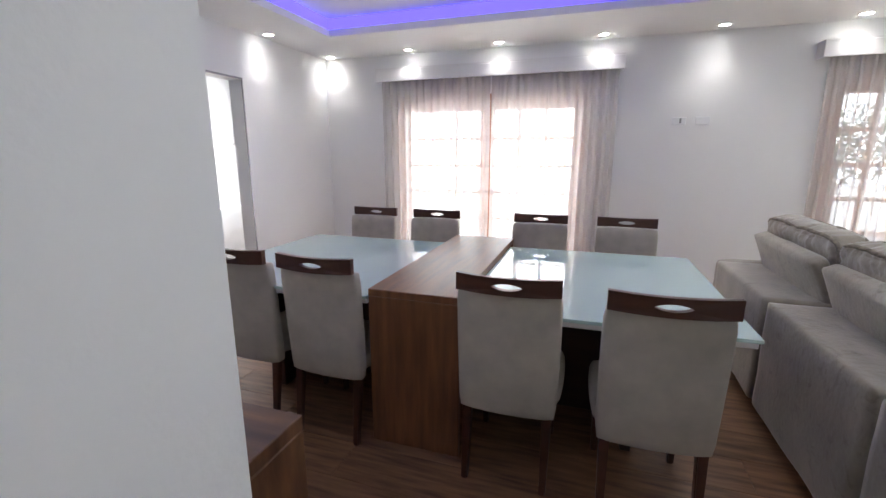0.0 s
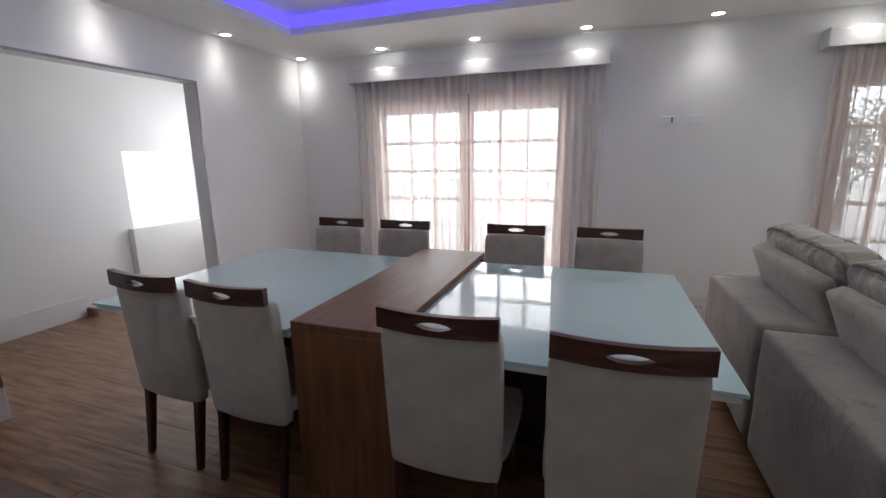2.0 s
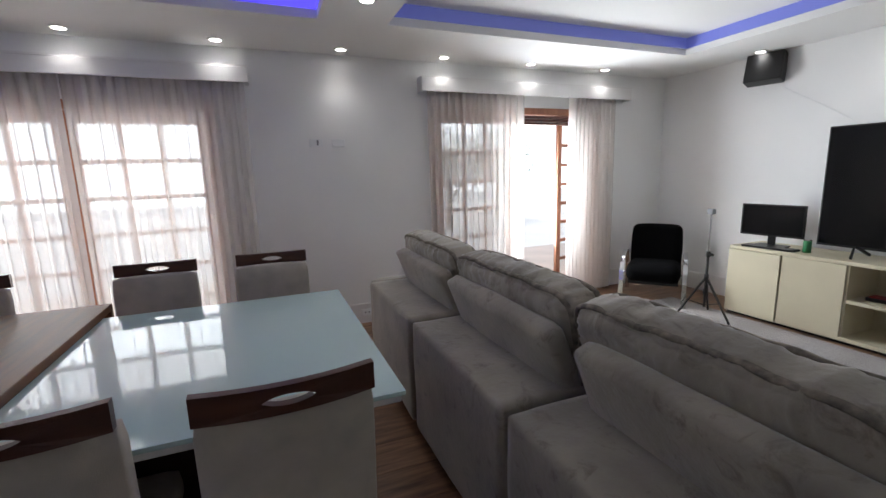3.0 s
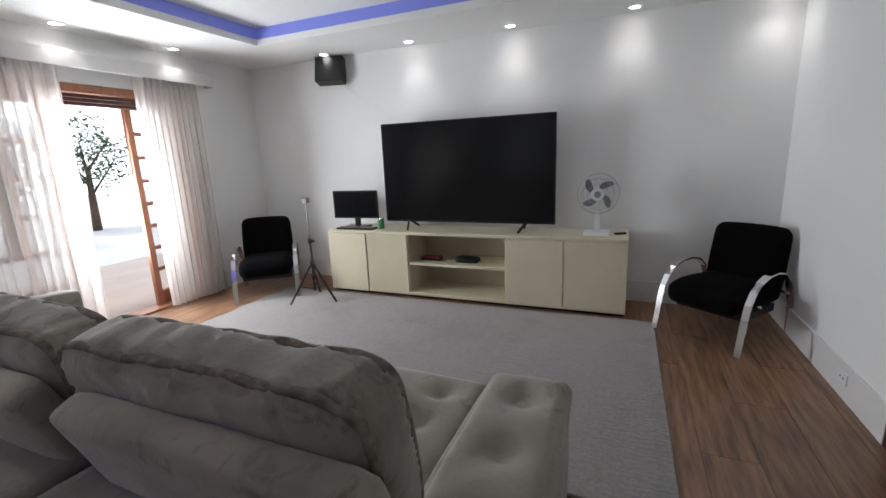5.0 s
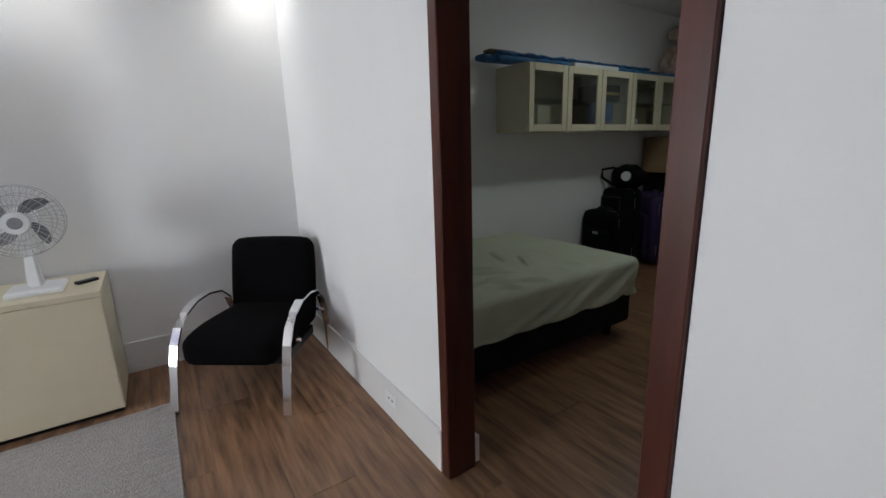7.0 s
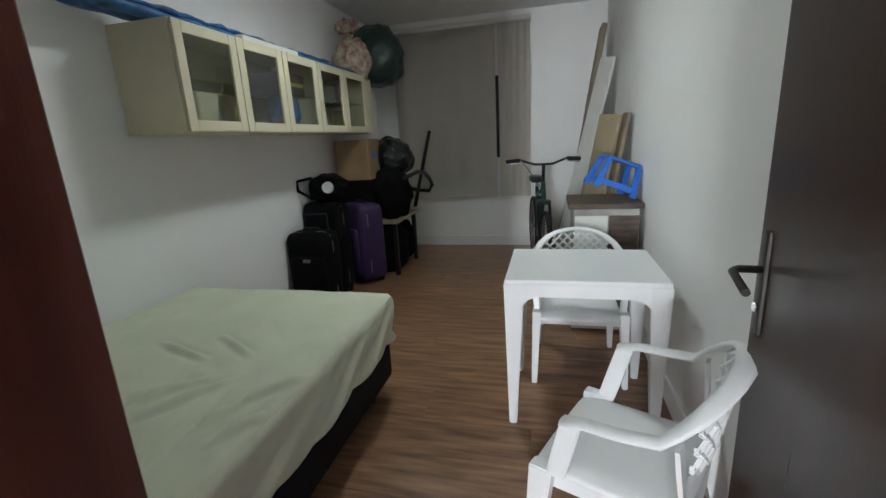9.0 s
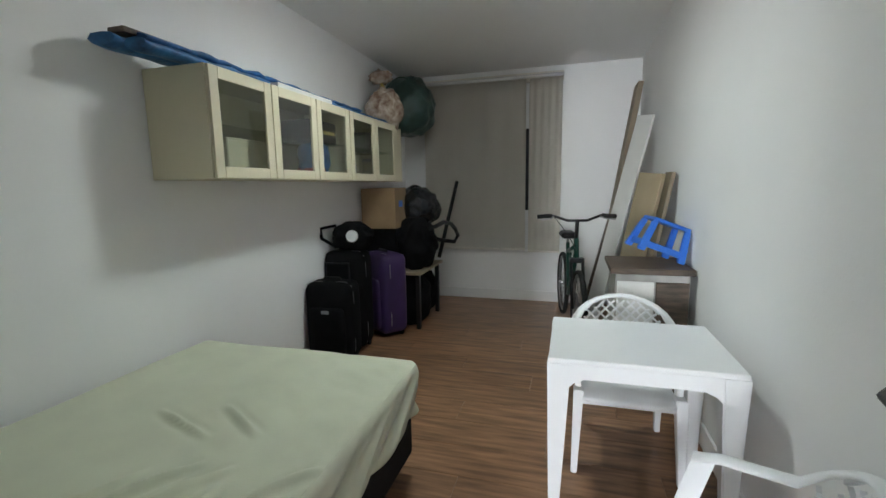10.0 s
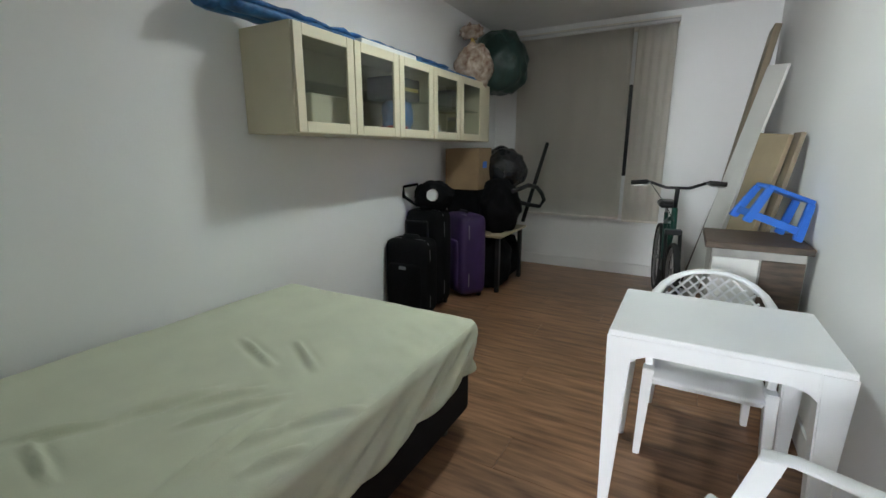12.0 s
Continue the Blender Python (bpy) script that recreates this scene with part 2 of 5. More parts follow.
M_TOYBAG = mat("cluttered_clear_bag", (0.44, 0.38, 0.31), 0.25, var=0.5, scale=16, bump=0.2, bscale=30, dark=(0.24, 0.14, 0.10))
M_CARD = mat("cardboard", (0.30, 0.20, 0.11), 0.85, var=0.08, scale=5)
M_BLIND = mat("beige_blind_fabric", (0.78, 0.74, 0.67), 0.85, var=0.04, scale=2, bump=0.05, bscale=200, stretch=(1, 1, 0.2))
M_BOARD = mat("grey_brown_board", (0.23, 0.18, 0.12), 0.6, var=0.15, scale=3, stretch=(6, 6, 0.8))
M_BOARDW = mat("white_board", (0.72, 0.72, 0.69), 0.5, var=0.03)
M_BOARDT = mat("tan_board", (0.36, 0.29, 0.19), 0.6, var=0.1, scale=3)
M_GREYDOOR = mat("grey_worn_cabinet", (0.42, 0.41, 0.38), 0.5, var=0.2, scale=6)
M_RUSTIC = mat("dark_rustic_wood", (0.09, 0.06, 0.04), 0.55, var=0.3, scale=5, stretch=(2, 10, 10))
M_TYRE = mat("tyre_rubber", (0.012, 0.012, 0.012), 0.8, var=0.1)
M_BIKE = mat("dark_green_frame_paint", (0.006, 0.05, 0.035), 0.3, var=0.1)
M_WINWOOD = mat("terracotta_window_wood", (0.36, 0.15, 0.085), 0.45, var=0.12, scale=3, stretch=(6, 6, 1))
M_EAVES = mat("orange_eaves_boards", (0.62, 0.30, 0.16), 0.6, var=0.12, scale=3, stretch=(6, 1, 1))
M_TERRACE = mat("pale_terrace_tile", (0.55, 0.45, 0.38), 0.6, var=0.06, scale=2)
M_GROUND = mat("pale_yard", (0.78, 0.75, 0.70), 0.9, var=0.03, scale=0.4)
M_LEAF = mat("tree_leaves", (0.07, 0.12, 0.04), 0.6, var=0.4, scale=1.2)
M_TRUNK = mat("tree_bark", (0.12, 0.08, 0.05), 0.9, var=0.2)
M_SHEER = sheer("sheer_curtain", (0.88, 0.84, 0.81), 0.36, 0.35)
M_GLASS = glass("window_glass", (0.97, 0.98, 0.98), 0.0, 0.93)
M_CABGLASS = glass("cabinet_glass", (0.84, 0.87, 0.85), 0.05, 0.90)
M_CLEAR = glass("clear_fan_blade", (0.85, 0.87, 0.88), 0.1, 0.7)
M_LED_B = glow("blue_led_cove", (0.13, 0.10, 1.0), LED)
M_LED_C = glow("pale_blue_led_cove", (0.22, 0.26, 0.75), LED * 0.14)
M_LAMP = glow("lamp_disc", (1.0, 0.98, 0.95), 14)
M_GREENCAN = mat("green_can", (0.03, 0.22, 0.08), 0.3)
M_RED = mat("red_plastic", (0.35, 0.02, 0.02), 0.4)
M_PAPER = mat("printed_paper", (0.68, 0.64, 0.55), 0.8, var=0.05)
M_INK = mat("grey_print", (0.16, 0.16, 0.16), 0.8)
M_YELLOW = mat("yellow_paper_edges", (0.55, 0.42, 0.12), 0.8)

for m_, level in ((M_BLACKFAB, 0.1), (M_BAG, 0.12), (M_SCREEN, 0.25), (M_BLACK, 0.3), (M_BEDBASE, 0.2)):
    m_.node_tree.nodes["Principled BSDF"].inputs["Specular IOR Level"].default_value = level

# ---- building helpers ----


def box(x0, x1, y0, y1, z0, z1, bevel=0.0, seg=2, bm=None):
    b = bmesh.new()
    bmesh.ops.create_cube(b, size=1)
    for v in b.verts:
        v.co = Vector(((x0 + x1) / 2 + v.co.x * (x1 - x0), (y0 + y1) / 2 + v.co.y * (y1 - y0), (z0 + z1) / 2 + v.co.z * (z1 - z0)))
    if bevel:
        bmesh.ops.bevel(b, geom=b.edges[:], offset=bevel, segments=seg, affect="EDGES", profile=0.6)
    return merge(bm, b)


def merge(bm, b):
    if bm is None:
        return b
    me = bpy.data.meshes.new("tmp")
    b.to_mesh(me)
    b.free()
    bm.from_mesh(me)
    bpy.data.meshes.remove(me)
    return bm


def rod(p, q, r0, r1=None, seg=12, bm=None):
    """A round bar from p to q, tapering from r0 to r1."""
    b = bmesh.new()
    p, q = Vector(p), Vector(q)
    bmesh.ops.create_cone(b, cap_ends=True, segments=seg, radius1=r0, radius2=r0 if r1 is None else r1, depth=(q - p).length)
    bmesh.ops.transform(b, matrix=Matrix.Translation((p + q) / 2) @ (q - p).to_track_quat("Z", "Y").to_matrix().to_4x4(), verts=b.verts)
    for f in b.faces:
        f.smooth = len(f.verts) == 4
    return merge(bm, b)


def taper(base, top, s0, s1, bm=None):
    """A square leg: base and top centres, sizes (x, y) at each."""
    b = bmesh.new()
    ring = []
    for c, s in ((base, s0), (top, s1)):
        ring.append([b.verts.new((c[0] + i * s[0] / 2, c[1] + j * s[1] / 2, c[2])) for i, j in ((-1, -1), (1, -1), (1, 1), (-1, 1))])
    b.faces.new(ring[0][::-1])
    b.faces.new(ring[1])
    for i in range(4):
        b.faces.new((ring[0][i], ring[0][(i + 1) % 4], ring[1][(i + 1) % 4], ring[1][i]))
    bmesh.ops.bevel(b, geom=b.edges[:], offset=min(s0[0], s0[1]) * 0.15, segments=2, affect="EDGES")
    return merge(bm, b)


def sweep(pts, w, h, up=(0, 0, 1), closed=False, round_=False, bm=None):
    """A bar of section w x h (or an ellipse) along points."""
    b = bmesh.new()
    pts = [Vector(p) for p in pts]
    n = len(pts)
    prof = [(math.cos(a) * w / 2, math.sin(a) * h / 2) for a in [2 * math.pi * k / 8 for k in range(8)]] if round_ else [(-w / 2, -h / 2), (w / 2, -h / 2), (w / 2, h / 2), (-w / 2, h / 2)]
    rings = []
    for i, p in enumerate(pts):
        a = pts[(i - 1) % n] if closed or i else pts[0]
        c = pts[(i + 1) % n] if closed or i < n - 1 else pts[-1]
        d = (c - a).normalized()
        s = d.cross(Vector(up))
        s = s.normalized() if s.length > 1e-4 else Vector((1, 0, 0))
        u = s.cross(d).normalized()
        rings.append([b.verts.new(p + s * x + u * y) for x, y in prof])
    k = len(prof)
    for i in range(n if closed else n - 1):
        r, q = rings[i], rings[(i + 1) % n]
        for j in range(k):
            f = b.faces.new((r[j], r[(j + 1) % k], q[(j + 1) % k], q[j]))
            f.smooth = round_
    if not closed:
        b.faces.new(rings[0][::-1])
        b.faces.new(rings[-1])
    bmesh.ops.recalc_face_normals(b, faces=b.faces)
    return merge(bm, b)


def arc(fn, n=16):
    return [fn(i / n) for i in range(n + 1)]


def cushion(cx, cy, cz, sx, sy, sz, r=0.05, puff=0.02, tufts=(), n=14, crease=0.0, seed=0, bm=None):
    """A soft rounded block with bulging faces, dimples at tufts (x, y from the centre, on top) and creases."""
    b = bmesh.new()
    bmesh.ops.create_cube(b, size=2)
    bmesh.ops.subdivide_edges(b, edges=b.edges[:], cuts=n, use_grid_fill=True)
    half = Vector((sx / 2, sy / 2, sz / 2))
    r = min(r, *half)
    for v in b.verts:
        c = v.co.copy()
        p = Vector((c.x * half.x, c.y * half.y, c.z * half.z))
        inner = Vector([max(-half[i] + r, min(half[i] - r, p[i])) for i in range(3)])
        d = p - inner
        if d.length > 1e-6:
            p = inner + d.normalized() * r
        for i in range(3):
            j, k = (i + 1) % 3, (i + 2) % 3
            if abs(c[i]) > 0.99:
                p[i] += math.copysign(puff * (1 - c[j] ** 2) * (1 - c[k] ** 2), c[i])
        if c.z > 0.99:
            for tx, ty in tufts:
                dd = math.hypot(p.x - tx, p.y - ty)
                p.z -= 0.045 * math.exp(-(dd / 0.06) ** 2)
        if crease:
            q = Vector((p.x + seed * 3.1, p.y, p.z)) * 5
            p += Vector((noise.noise(q), noise.noise(q + Vector((7, 1, 3))), noise.noise(q + Vector((2, 9, 5))))) * crease
            p.z += crease * (1.3 if crease > 0.01 else 0.5) * noise.noise(Vector((p.x * 22 + seed, p.y * 7, p.z * 9)))
        v.co = p + Vector((cx, cy, cz))
    for f in b.faces:
        f.smooth = True
    return merge(bm, b)


def ball(c, s, amp, seed, sub=4, freq=3.0, bm=None):
    """A lumpy sack."""
    b = bmesh.new()
    bmesh.ops.create_icosphere(b, subdivisions=sub, radius=1)
    for v in b.verts:
        d = v.co.normalized()
        k = 1 + amp * noise.noise(d * freq + Vector((seed, seed * 2, 0))) + amp * 0.5 * abs(noise.noise(d * freq * 3 + Vector((0, seed, 4))))
        v.co = Vector((c[0] + d.x * s[0] * k, c[1] + d.y * s[1] * k, c[2] + max(-0.85, d.z) * s[2] * k))
    for f in b.faces:
        f.smooth = True
    return merge(bm, b)


def plate(outline, hole, thick, bm=None):
    """An upright plate in the xz plane, outline and hole given as equally many (x, z) points; thick along y."""
    b = bmesh.new()
    n = len(outline)
    rows = []
    for y in (-thick / 2, thick / 2):
        for pts in (outline, hole):
            rows.append([b.verts.new((p[0], y, p[1])) for p in pts])
    o0, h0, o1, h1 = rows
    for i in range(n):
        j = (i + 1) % n
        for q in ((o0[i], o0[j], h0[j], h0[i]), (o1[j], o1[i], h1[i], h1[j]), (o0[j], o0[i], o1[i], o1[j]), (h0[i], h0[j], h1[j], h1[i])):
            b.faces.new(q)
    bmesh.ops.recalc_face_normals(b, faces=b.faces)
    return merge(bm, b)


def move(bm, m):
    bmesh.ops.transform(bm, matrix=m, verts=bm.verts)
    return bm


def mesh_of(name, bm):
    me = bpy.data.meshes.new(name)
    bm.to_mesh(me)
    bm.free()
    return me


def part(name, bm, material, parent, label=""):
    me = mesh_of(name, bm)
    me.materials.append(material)
    ob = new(name, me)
    ob.parent = parent
    if label:
        tagged(ob, label)
    return ob


def thing(name, label, category, at=(0, 0, 0), turn=0, group="", kind=""):
    ob = new(name)
    ob.empty_display_size = 0.1
    ob.matrix_basis = pose(at[0], at[1], at[2], 0, 0, turn)
    return tagged(ob, label, category, group, kind)


def solid(name, bm, material, label, category, kind="", group=""):
    me = mesh_of(name, bm)
    me.materials.append(material)
    return tagged(new(name, me), label, category, group, kind)


# ---- setting ----
H, HB = 2.53, 2.66          # ceilings: living room, bedroom
XW, XE, YN, YS = -0.05, 7.98, 5.57, 0.10
BXW, BXE, BYS = 5.07, 7.745, -5.05


def wall(name, bm, label):
    return solid(name, bm, M_WALL, label, "wall", "structure")


def holed(x0, x1, y0, y1, z1, holes, along="x", z0=0.0):
    """A wall slab with rectangular openings (a0, a1, low, high) along its length."""
    b = bmesh.new()
    lo, hi = (x0, x1) if along == "x" else (y0, y1)
    cuts = sorted({lo, hi, *[v for h in holes for v in h[:2]]})
    for a, c in zip(cuts, cuts[1:]):
        spans = [(z0, z1)]
        for h0, h1, l, u in holes:
            if a >= h0 - 1e-6 and c <= h1 + 1e-6:
                spans = [s for s0, s1 in spans for s in ((s0, min(s1, l)), (max(s0, u), s1)) if s[1] - s[0] > 1e-4]
        for s0, s1 in spans:
            if along == "x":
                box(a, c, y0, y1, s0, s1, bm=b)
            else:
                box(x0, x1, a, c, s0, s1, bm=b)
    bmesh.ops.remove_doubles(b, verts=b.verts, dist=1e-5)
    return b


W1 = (0.84, 2.92, 0.0, 2.08)      # first glazed door in the north wall
W2 = (4.86, 6.98, 0.0, 2.13)      # second glazed door
# the third opening is added out of view, to seat the hall's fill lamp
wall("wall_north", holed(-3.6, XE + 0.2, YN, YN + 0.2, 2.9, [W1, W2, (-1.3, -0.4, 0.85, 2.15)]), "smooth white painted wall with two glazed doors")
wall("wall_east", box(XE, XE + 0.2, -0.05, YN, 0, 2.9), "smooth white painted wall behind the television")
wall("wall_west", holed(XW - 0.14, XW, 1.16, YN, 2.9, [(2.578, 4.19, 0, 2.11)], "y"), "smooth white painted wall with a wide opening")
wall("wall_south", holed(4.2, XE, -0.05, YS, 2.9, [(5.194, 6.112, 0, 2.16)]), "smooth white painted wall with the bedroom doorway")
wall("wall_corner", box(-0.19, 2.643, -1.2, 1.16, 0, 2.9), "smooth white painted wall corner beside the dining room")
wall("wall_back", box(2.55, 4.3, -1.4, -1.2, 0, 2.9), "plain white wall closing the passage")
wall("wall_passage", box(4.2, 4.35, -1.2, -0.05, 0, 2.9), "plain white wall of the passage")
wall("bedroom_wall_east", box(BXE, BXE + 0.15, BYS, -0.05, 0, 2.9), "smooth white bedroom wall under hanging cabinets")
wall("bedroom_wall_west", box(BXW - 0.15, BXW, BYS, -0.05, 0, 2.9), "smooth white bedroom wall")
wall("bedroom_wall_south", box(BXW - 0.15, BXE + 0.15, BYS - 0.2, BYS, 0, 2.9), "white bedroom wall behind the blind")
# hall beyond the wide opening, with the stairwell
wall("hall_wall_west", holed(-1.62, -1.48, 1.0, YN, 2.9, [(4.48, YN, 0.74, 1.58)], "y"), "bright white hall wall open to the stairs")
wall("hall_wall_south", box(-3.6, -0.19, 1.0, 1.2, 0, 2.9), "plain white hall wall")
wall("stair_wall_west", holed(-3.6, -3.45, 1.2, YN, 2.9, [(4.1, 5.3, 0.8, 2.2)], "y"), "white stairwell wall with a window")
wall("stair_parapet", box(-1.478, -1.40, 4.42, YN - 0.002, 0, 0.78, 0.004, 1), "low white parapet wall beside the stairs")
solid("hall_ceiling", box(-3.6, XW - 0.14, 1.0, YN, H + 0.02, H + 0.1), M_CEIL, "plain white hall ceiling", "ceiling", "structure")
solid("bedroom_ceiling", box(BXW, BXE, BYS, -0.05, HB, HB + 0.08), M_CEIL, "plain white bedroom ceiling", "ceiling", "structure")

# living room ceiling with two raised trays
T1, T2 = (0.57, 3.70, 1.9, 4.68), (4.19, 7.20, 0.95, 4.66)
b = bmesh.new()
for x0, x1, y0, y1 in ((XW, T1[0], 1.1, YN), (T1[0], T1[1], T1[3], YN), (T1[0], T1[1], 1.1, T1[2]), (T1[1], T2[0], -1.2, YN), (T2[0], T2[1], T2[3], YN), (T2[0], T2[1], -0.05, T2[2]), (T2[1], XE, -0.05, YN), (2.59, T1[1], -1.2, 1.1)):
    box(x0, x1, y0, y1, H, H + 0.06, bm=b)
box(XW, XE, -1.2, YN, H + 0.16, H + 0.22, bm=b)
solid("ceiling", b, M_CEIL, "white plaster ceiling with two raised trays", "ceiling", "structure")
for t_, m_, lab in ((T1, M_LED_B, "blue-lit cove strip round a ceiling tray"), (T2, M_LED_C, "dim blue-lit cove strip round a ceiling tray")):
    cove = thing("cove_light", lab, "cove light", kind="structure")
    for x0, x1, y0, y1 in ((t_[0] - 0.02, t_[0], t_[2], t_[3]), (t_[1], t_[1] + 0.02, t_[2], t_[3]), (t_[0], t_[1], t_[2] - 0.02, t_[2]), (t_[0], t_[1], t_[3], t_[3] + 0.02)):
        part("led_strip", box(x0, x1, y0, y1, H + 0.062, H + 0.158), m_, cove)

# baseboards
BB = []
for x0, x1, y0, y1 in ((XW, XW + 0.016, 1.2, 2.578), (XW, XW + 0.016, 4.19, YN), (XW + 0.016, W1[0] - 0.06, YN - 0.016, YN), (W1[1] + 0.06, W2[0] - 0.06, YN - 0.016, YN), (W2[1] + 0.06, XE - 0.016, YN - 0.016, YN), (XE - 0.016, XE, YS, YN), (6.114, XE - 0.016, YS, YS + 0.016), (4.35, 5.194, YS, YS + 0.016), (BXE - 0.014, BXE, BYS, -0.06), (BXW + 0.014, BXE - 0.014, BYS, BYS + 0.014), (BXW, BXW + 0.014, BYS, -0.9), (-1.48, -1.464, 1.2, 3.93)):
    b = box(x0, x1, y0, y1, 0.0, 0.20 if y0 > -0.04 else 0.12, 0.003, 1)
    BB.append(solid("baseboard", b, M_TRIM, "tall white painted baseboard along the wall", "baseboard", "structure"))
box_end = box(XW - 0.156, XW + 0.018, 2.562, 2.58, 0.0, 0.20, 0.003, 1)
solid("baseboard", box_end, M_TRIM, "white baseboard return at the wide opening", "baseboard", "structure")
opening = thing("opening_trim", "thin grey edge trim round the wide opening", "trim", kind="structure")
part("edge", box(XW, XW + 0.006, 2.562, 2.58, 0.2, 2.126), M_STEEL, opening)
part("edge", box(XW, XW + 0.006, 4.188, 4.2, 0.2, 2.126), M_STEEL, opening)
part("edge", box(XW, XW + 0.006, 2.58, 4.188, 2.11, 2.126), M_STEEL, opening)

# bedroom door: dark frame and the open leaf
dr = thing("door_frame", "reddish dark wood door frame of the bedroom", "door frame", kind="structure")
part("jamb", box(6.058, 6.110, -0.025, YS + 0.014, 0, 2.155, 0.004, 1), M_DOORWOOD, dr)
part("jamb", box(5.197, 5.265, -0.025, YS + 0.014, 0, 2.155, 0.004, 1), M_DOORWOOD, dr)
part("head", box(5.265, 6.058, -0.025, YS + 0.014, 2.085, 2.155, 0.004, 1), M_DOORWOOD, dr)
part("plinth", box(6.075, 6.111, -0.062, -0.027, 0, 0.13, 0.006, 1), M_TRIM, dr, "small white plinth block")
leaf = thing("door", "dark brown wooden door standing open against the wall", "door", (5.235, -0.075, 0), -96.5)
part("panel", box(0, 0.79, -0.018, 0.018, 0.008, 2.08, 0.003, 1), M_DOORLEAF, leaf)
hd = part("handle_plate", box(0.71, 0.74, 0.018, 0.028, 0.84, 1.09, 0.008, 2), M_BRONZE, leaf, "ornate dull metal handle plate")
part("lever", sweep([(0.725, 0.026, 1.0), (0.725, 0.075, 1.0), (0.71, 0.088, 0.998), (0.60, 0.088, 0.985)], 0.018, 0.018, round_=True), M_BRONZE, hd)
part("keyhole_rose", rod((0.725, 0.028, 0.91), (0.725, 0.036, 0.91), 0.011), M_CHROME, hd)


def spot_lamp(x, y, z, power=None, room=""):
    s = thing("downlight", "small round recessed white ceiling downlight", "downlight", (x, y, z), group="ceiling downlights")
    ring = sweep([(0.05 * math.cos(a), 0.05 * math.sin(a), -0.003) for a in [2 * math.pi * k / 24 for k in range(24)]], 0.016, 0.008, closed=True)
    part("rim", ring, M_TRIM, s)
    part("lens", rod((0, 0, 0), (0, 0, -0.004), 0.042, seg=24), M_LAMP, s)
    d = lamp("downlight_beam", "SPOT", (x, y, z - 0.02), (x, y, 0), SPOT_W if power is None else power, (1.0, 0.98, 0.96), 0.05, spot=112)
    return s


for x in (1.08, 2.04, 3.01, 3.97, 4.93, 5.89, 6.85):
    spot_lamp(x, 5.375, H)
for y in (5.45, 4.43, 3.42, 2.40):
    spot_lamp(0.09, y, H)
for y in (4.34, 3.32, 2.30, 1.28, 0.28):
    spot_lamp(7.81, y, H)
for y in (4.25, 3.0):
    spot_lamp(3.95, y, H)
bl = thing("bedroom_ceiling_lamp", "round white flush ceiling lamp", "ceiling lamp", (6.42, -2.35, HB))
part("base", rod((0, 0, 0), (0, 0, -0.03), 0.15, seg=32), M_TRIM, bl)
part("diffuser", rod((0, 0, -0.03), (0, 0, -0.07), 0.135, 0.11, seg=32), glow("bedroom_lamp_glow", (1, 1, 0.98), 9), bl)
lamp("bedroom_lamp_light", "SPOT", (6.42, -2.35, HB - 0.08), (6.42, -2.35, 0), BED_W, (0.79, 1.0, 0.98), 0.11, spot=176)


# windows: glazed doors with wooden bars
def glazed_leaf(x0, x1, y, z0, z1, cols, rows, parent):
    st = 0.075
    lf = part("window_leaf", box(x0, x0 + st, y - 0.02, y + 0.02, z0, z1, 0.004, 1), M_WINWOOD, parent)
    part("stile", box(x1 - st, x1, y - 0.02, y + 0.02, z0, z1, 0.004, 1), M_WINWOOD, lf)
    part("bottom_rail", box(x0 + st, x1 - st, y - 0.018, y + 0.018, z0, z0 + 0.14, 0.004, 1), M_WINWOOD, lf)
    part("top_rail", box(x0 + st, x1 - st, y - 0.018, y + 0.018, z1 - 0.09, z1, 0.004, 1), M_WINWOOD, lf)
    a0, a1, c0, c1 = x0 + st, x1 - st, z0 + 0.14, z1 - 0.09
    for i in range(1, cols):
        xx = a0 + (a1 - a0) * i / cols
        part("glazing_bar", box(xx - 0.017, xx + 0.017, y - 0.014, y + 0.014, c0, c1), M_WINWOOD, lf)
    for j in range(1, rows):
        zz = c0 + (c1 - c0) * j / rows
        part("glazing_bar", box(a0, a1, y - 0.016, y + 0.016, zz - 0.018, zz + 0.018), M_WINWOOD, lf)
    for i in range(cols):
        for j in range(rows):
            p = part("pane", box(a0 + (a1 - a0) * i / cols, a0 + (a1 - a0) * (i + 1) / cols, y - 0.002, y + 0.002, c0 + (c1 - c0) * j / rows, c0 + (c1 - c0) * (j + 1) / rows), M_GLASS, lf)
            p.visible_shadow = False
    return lf


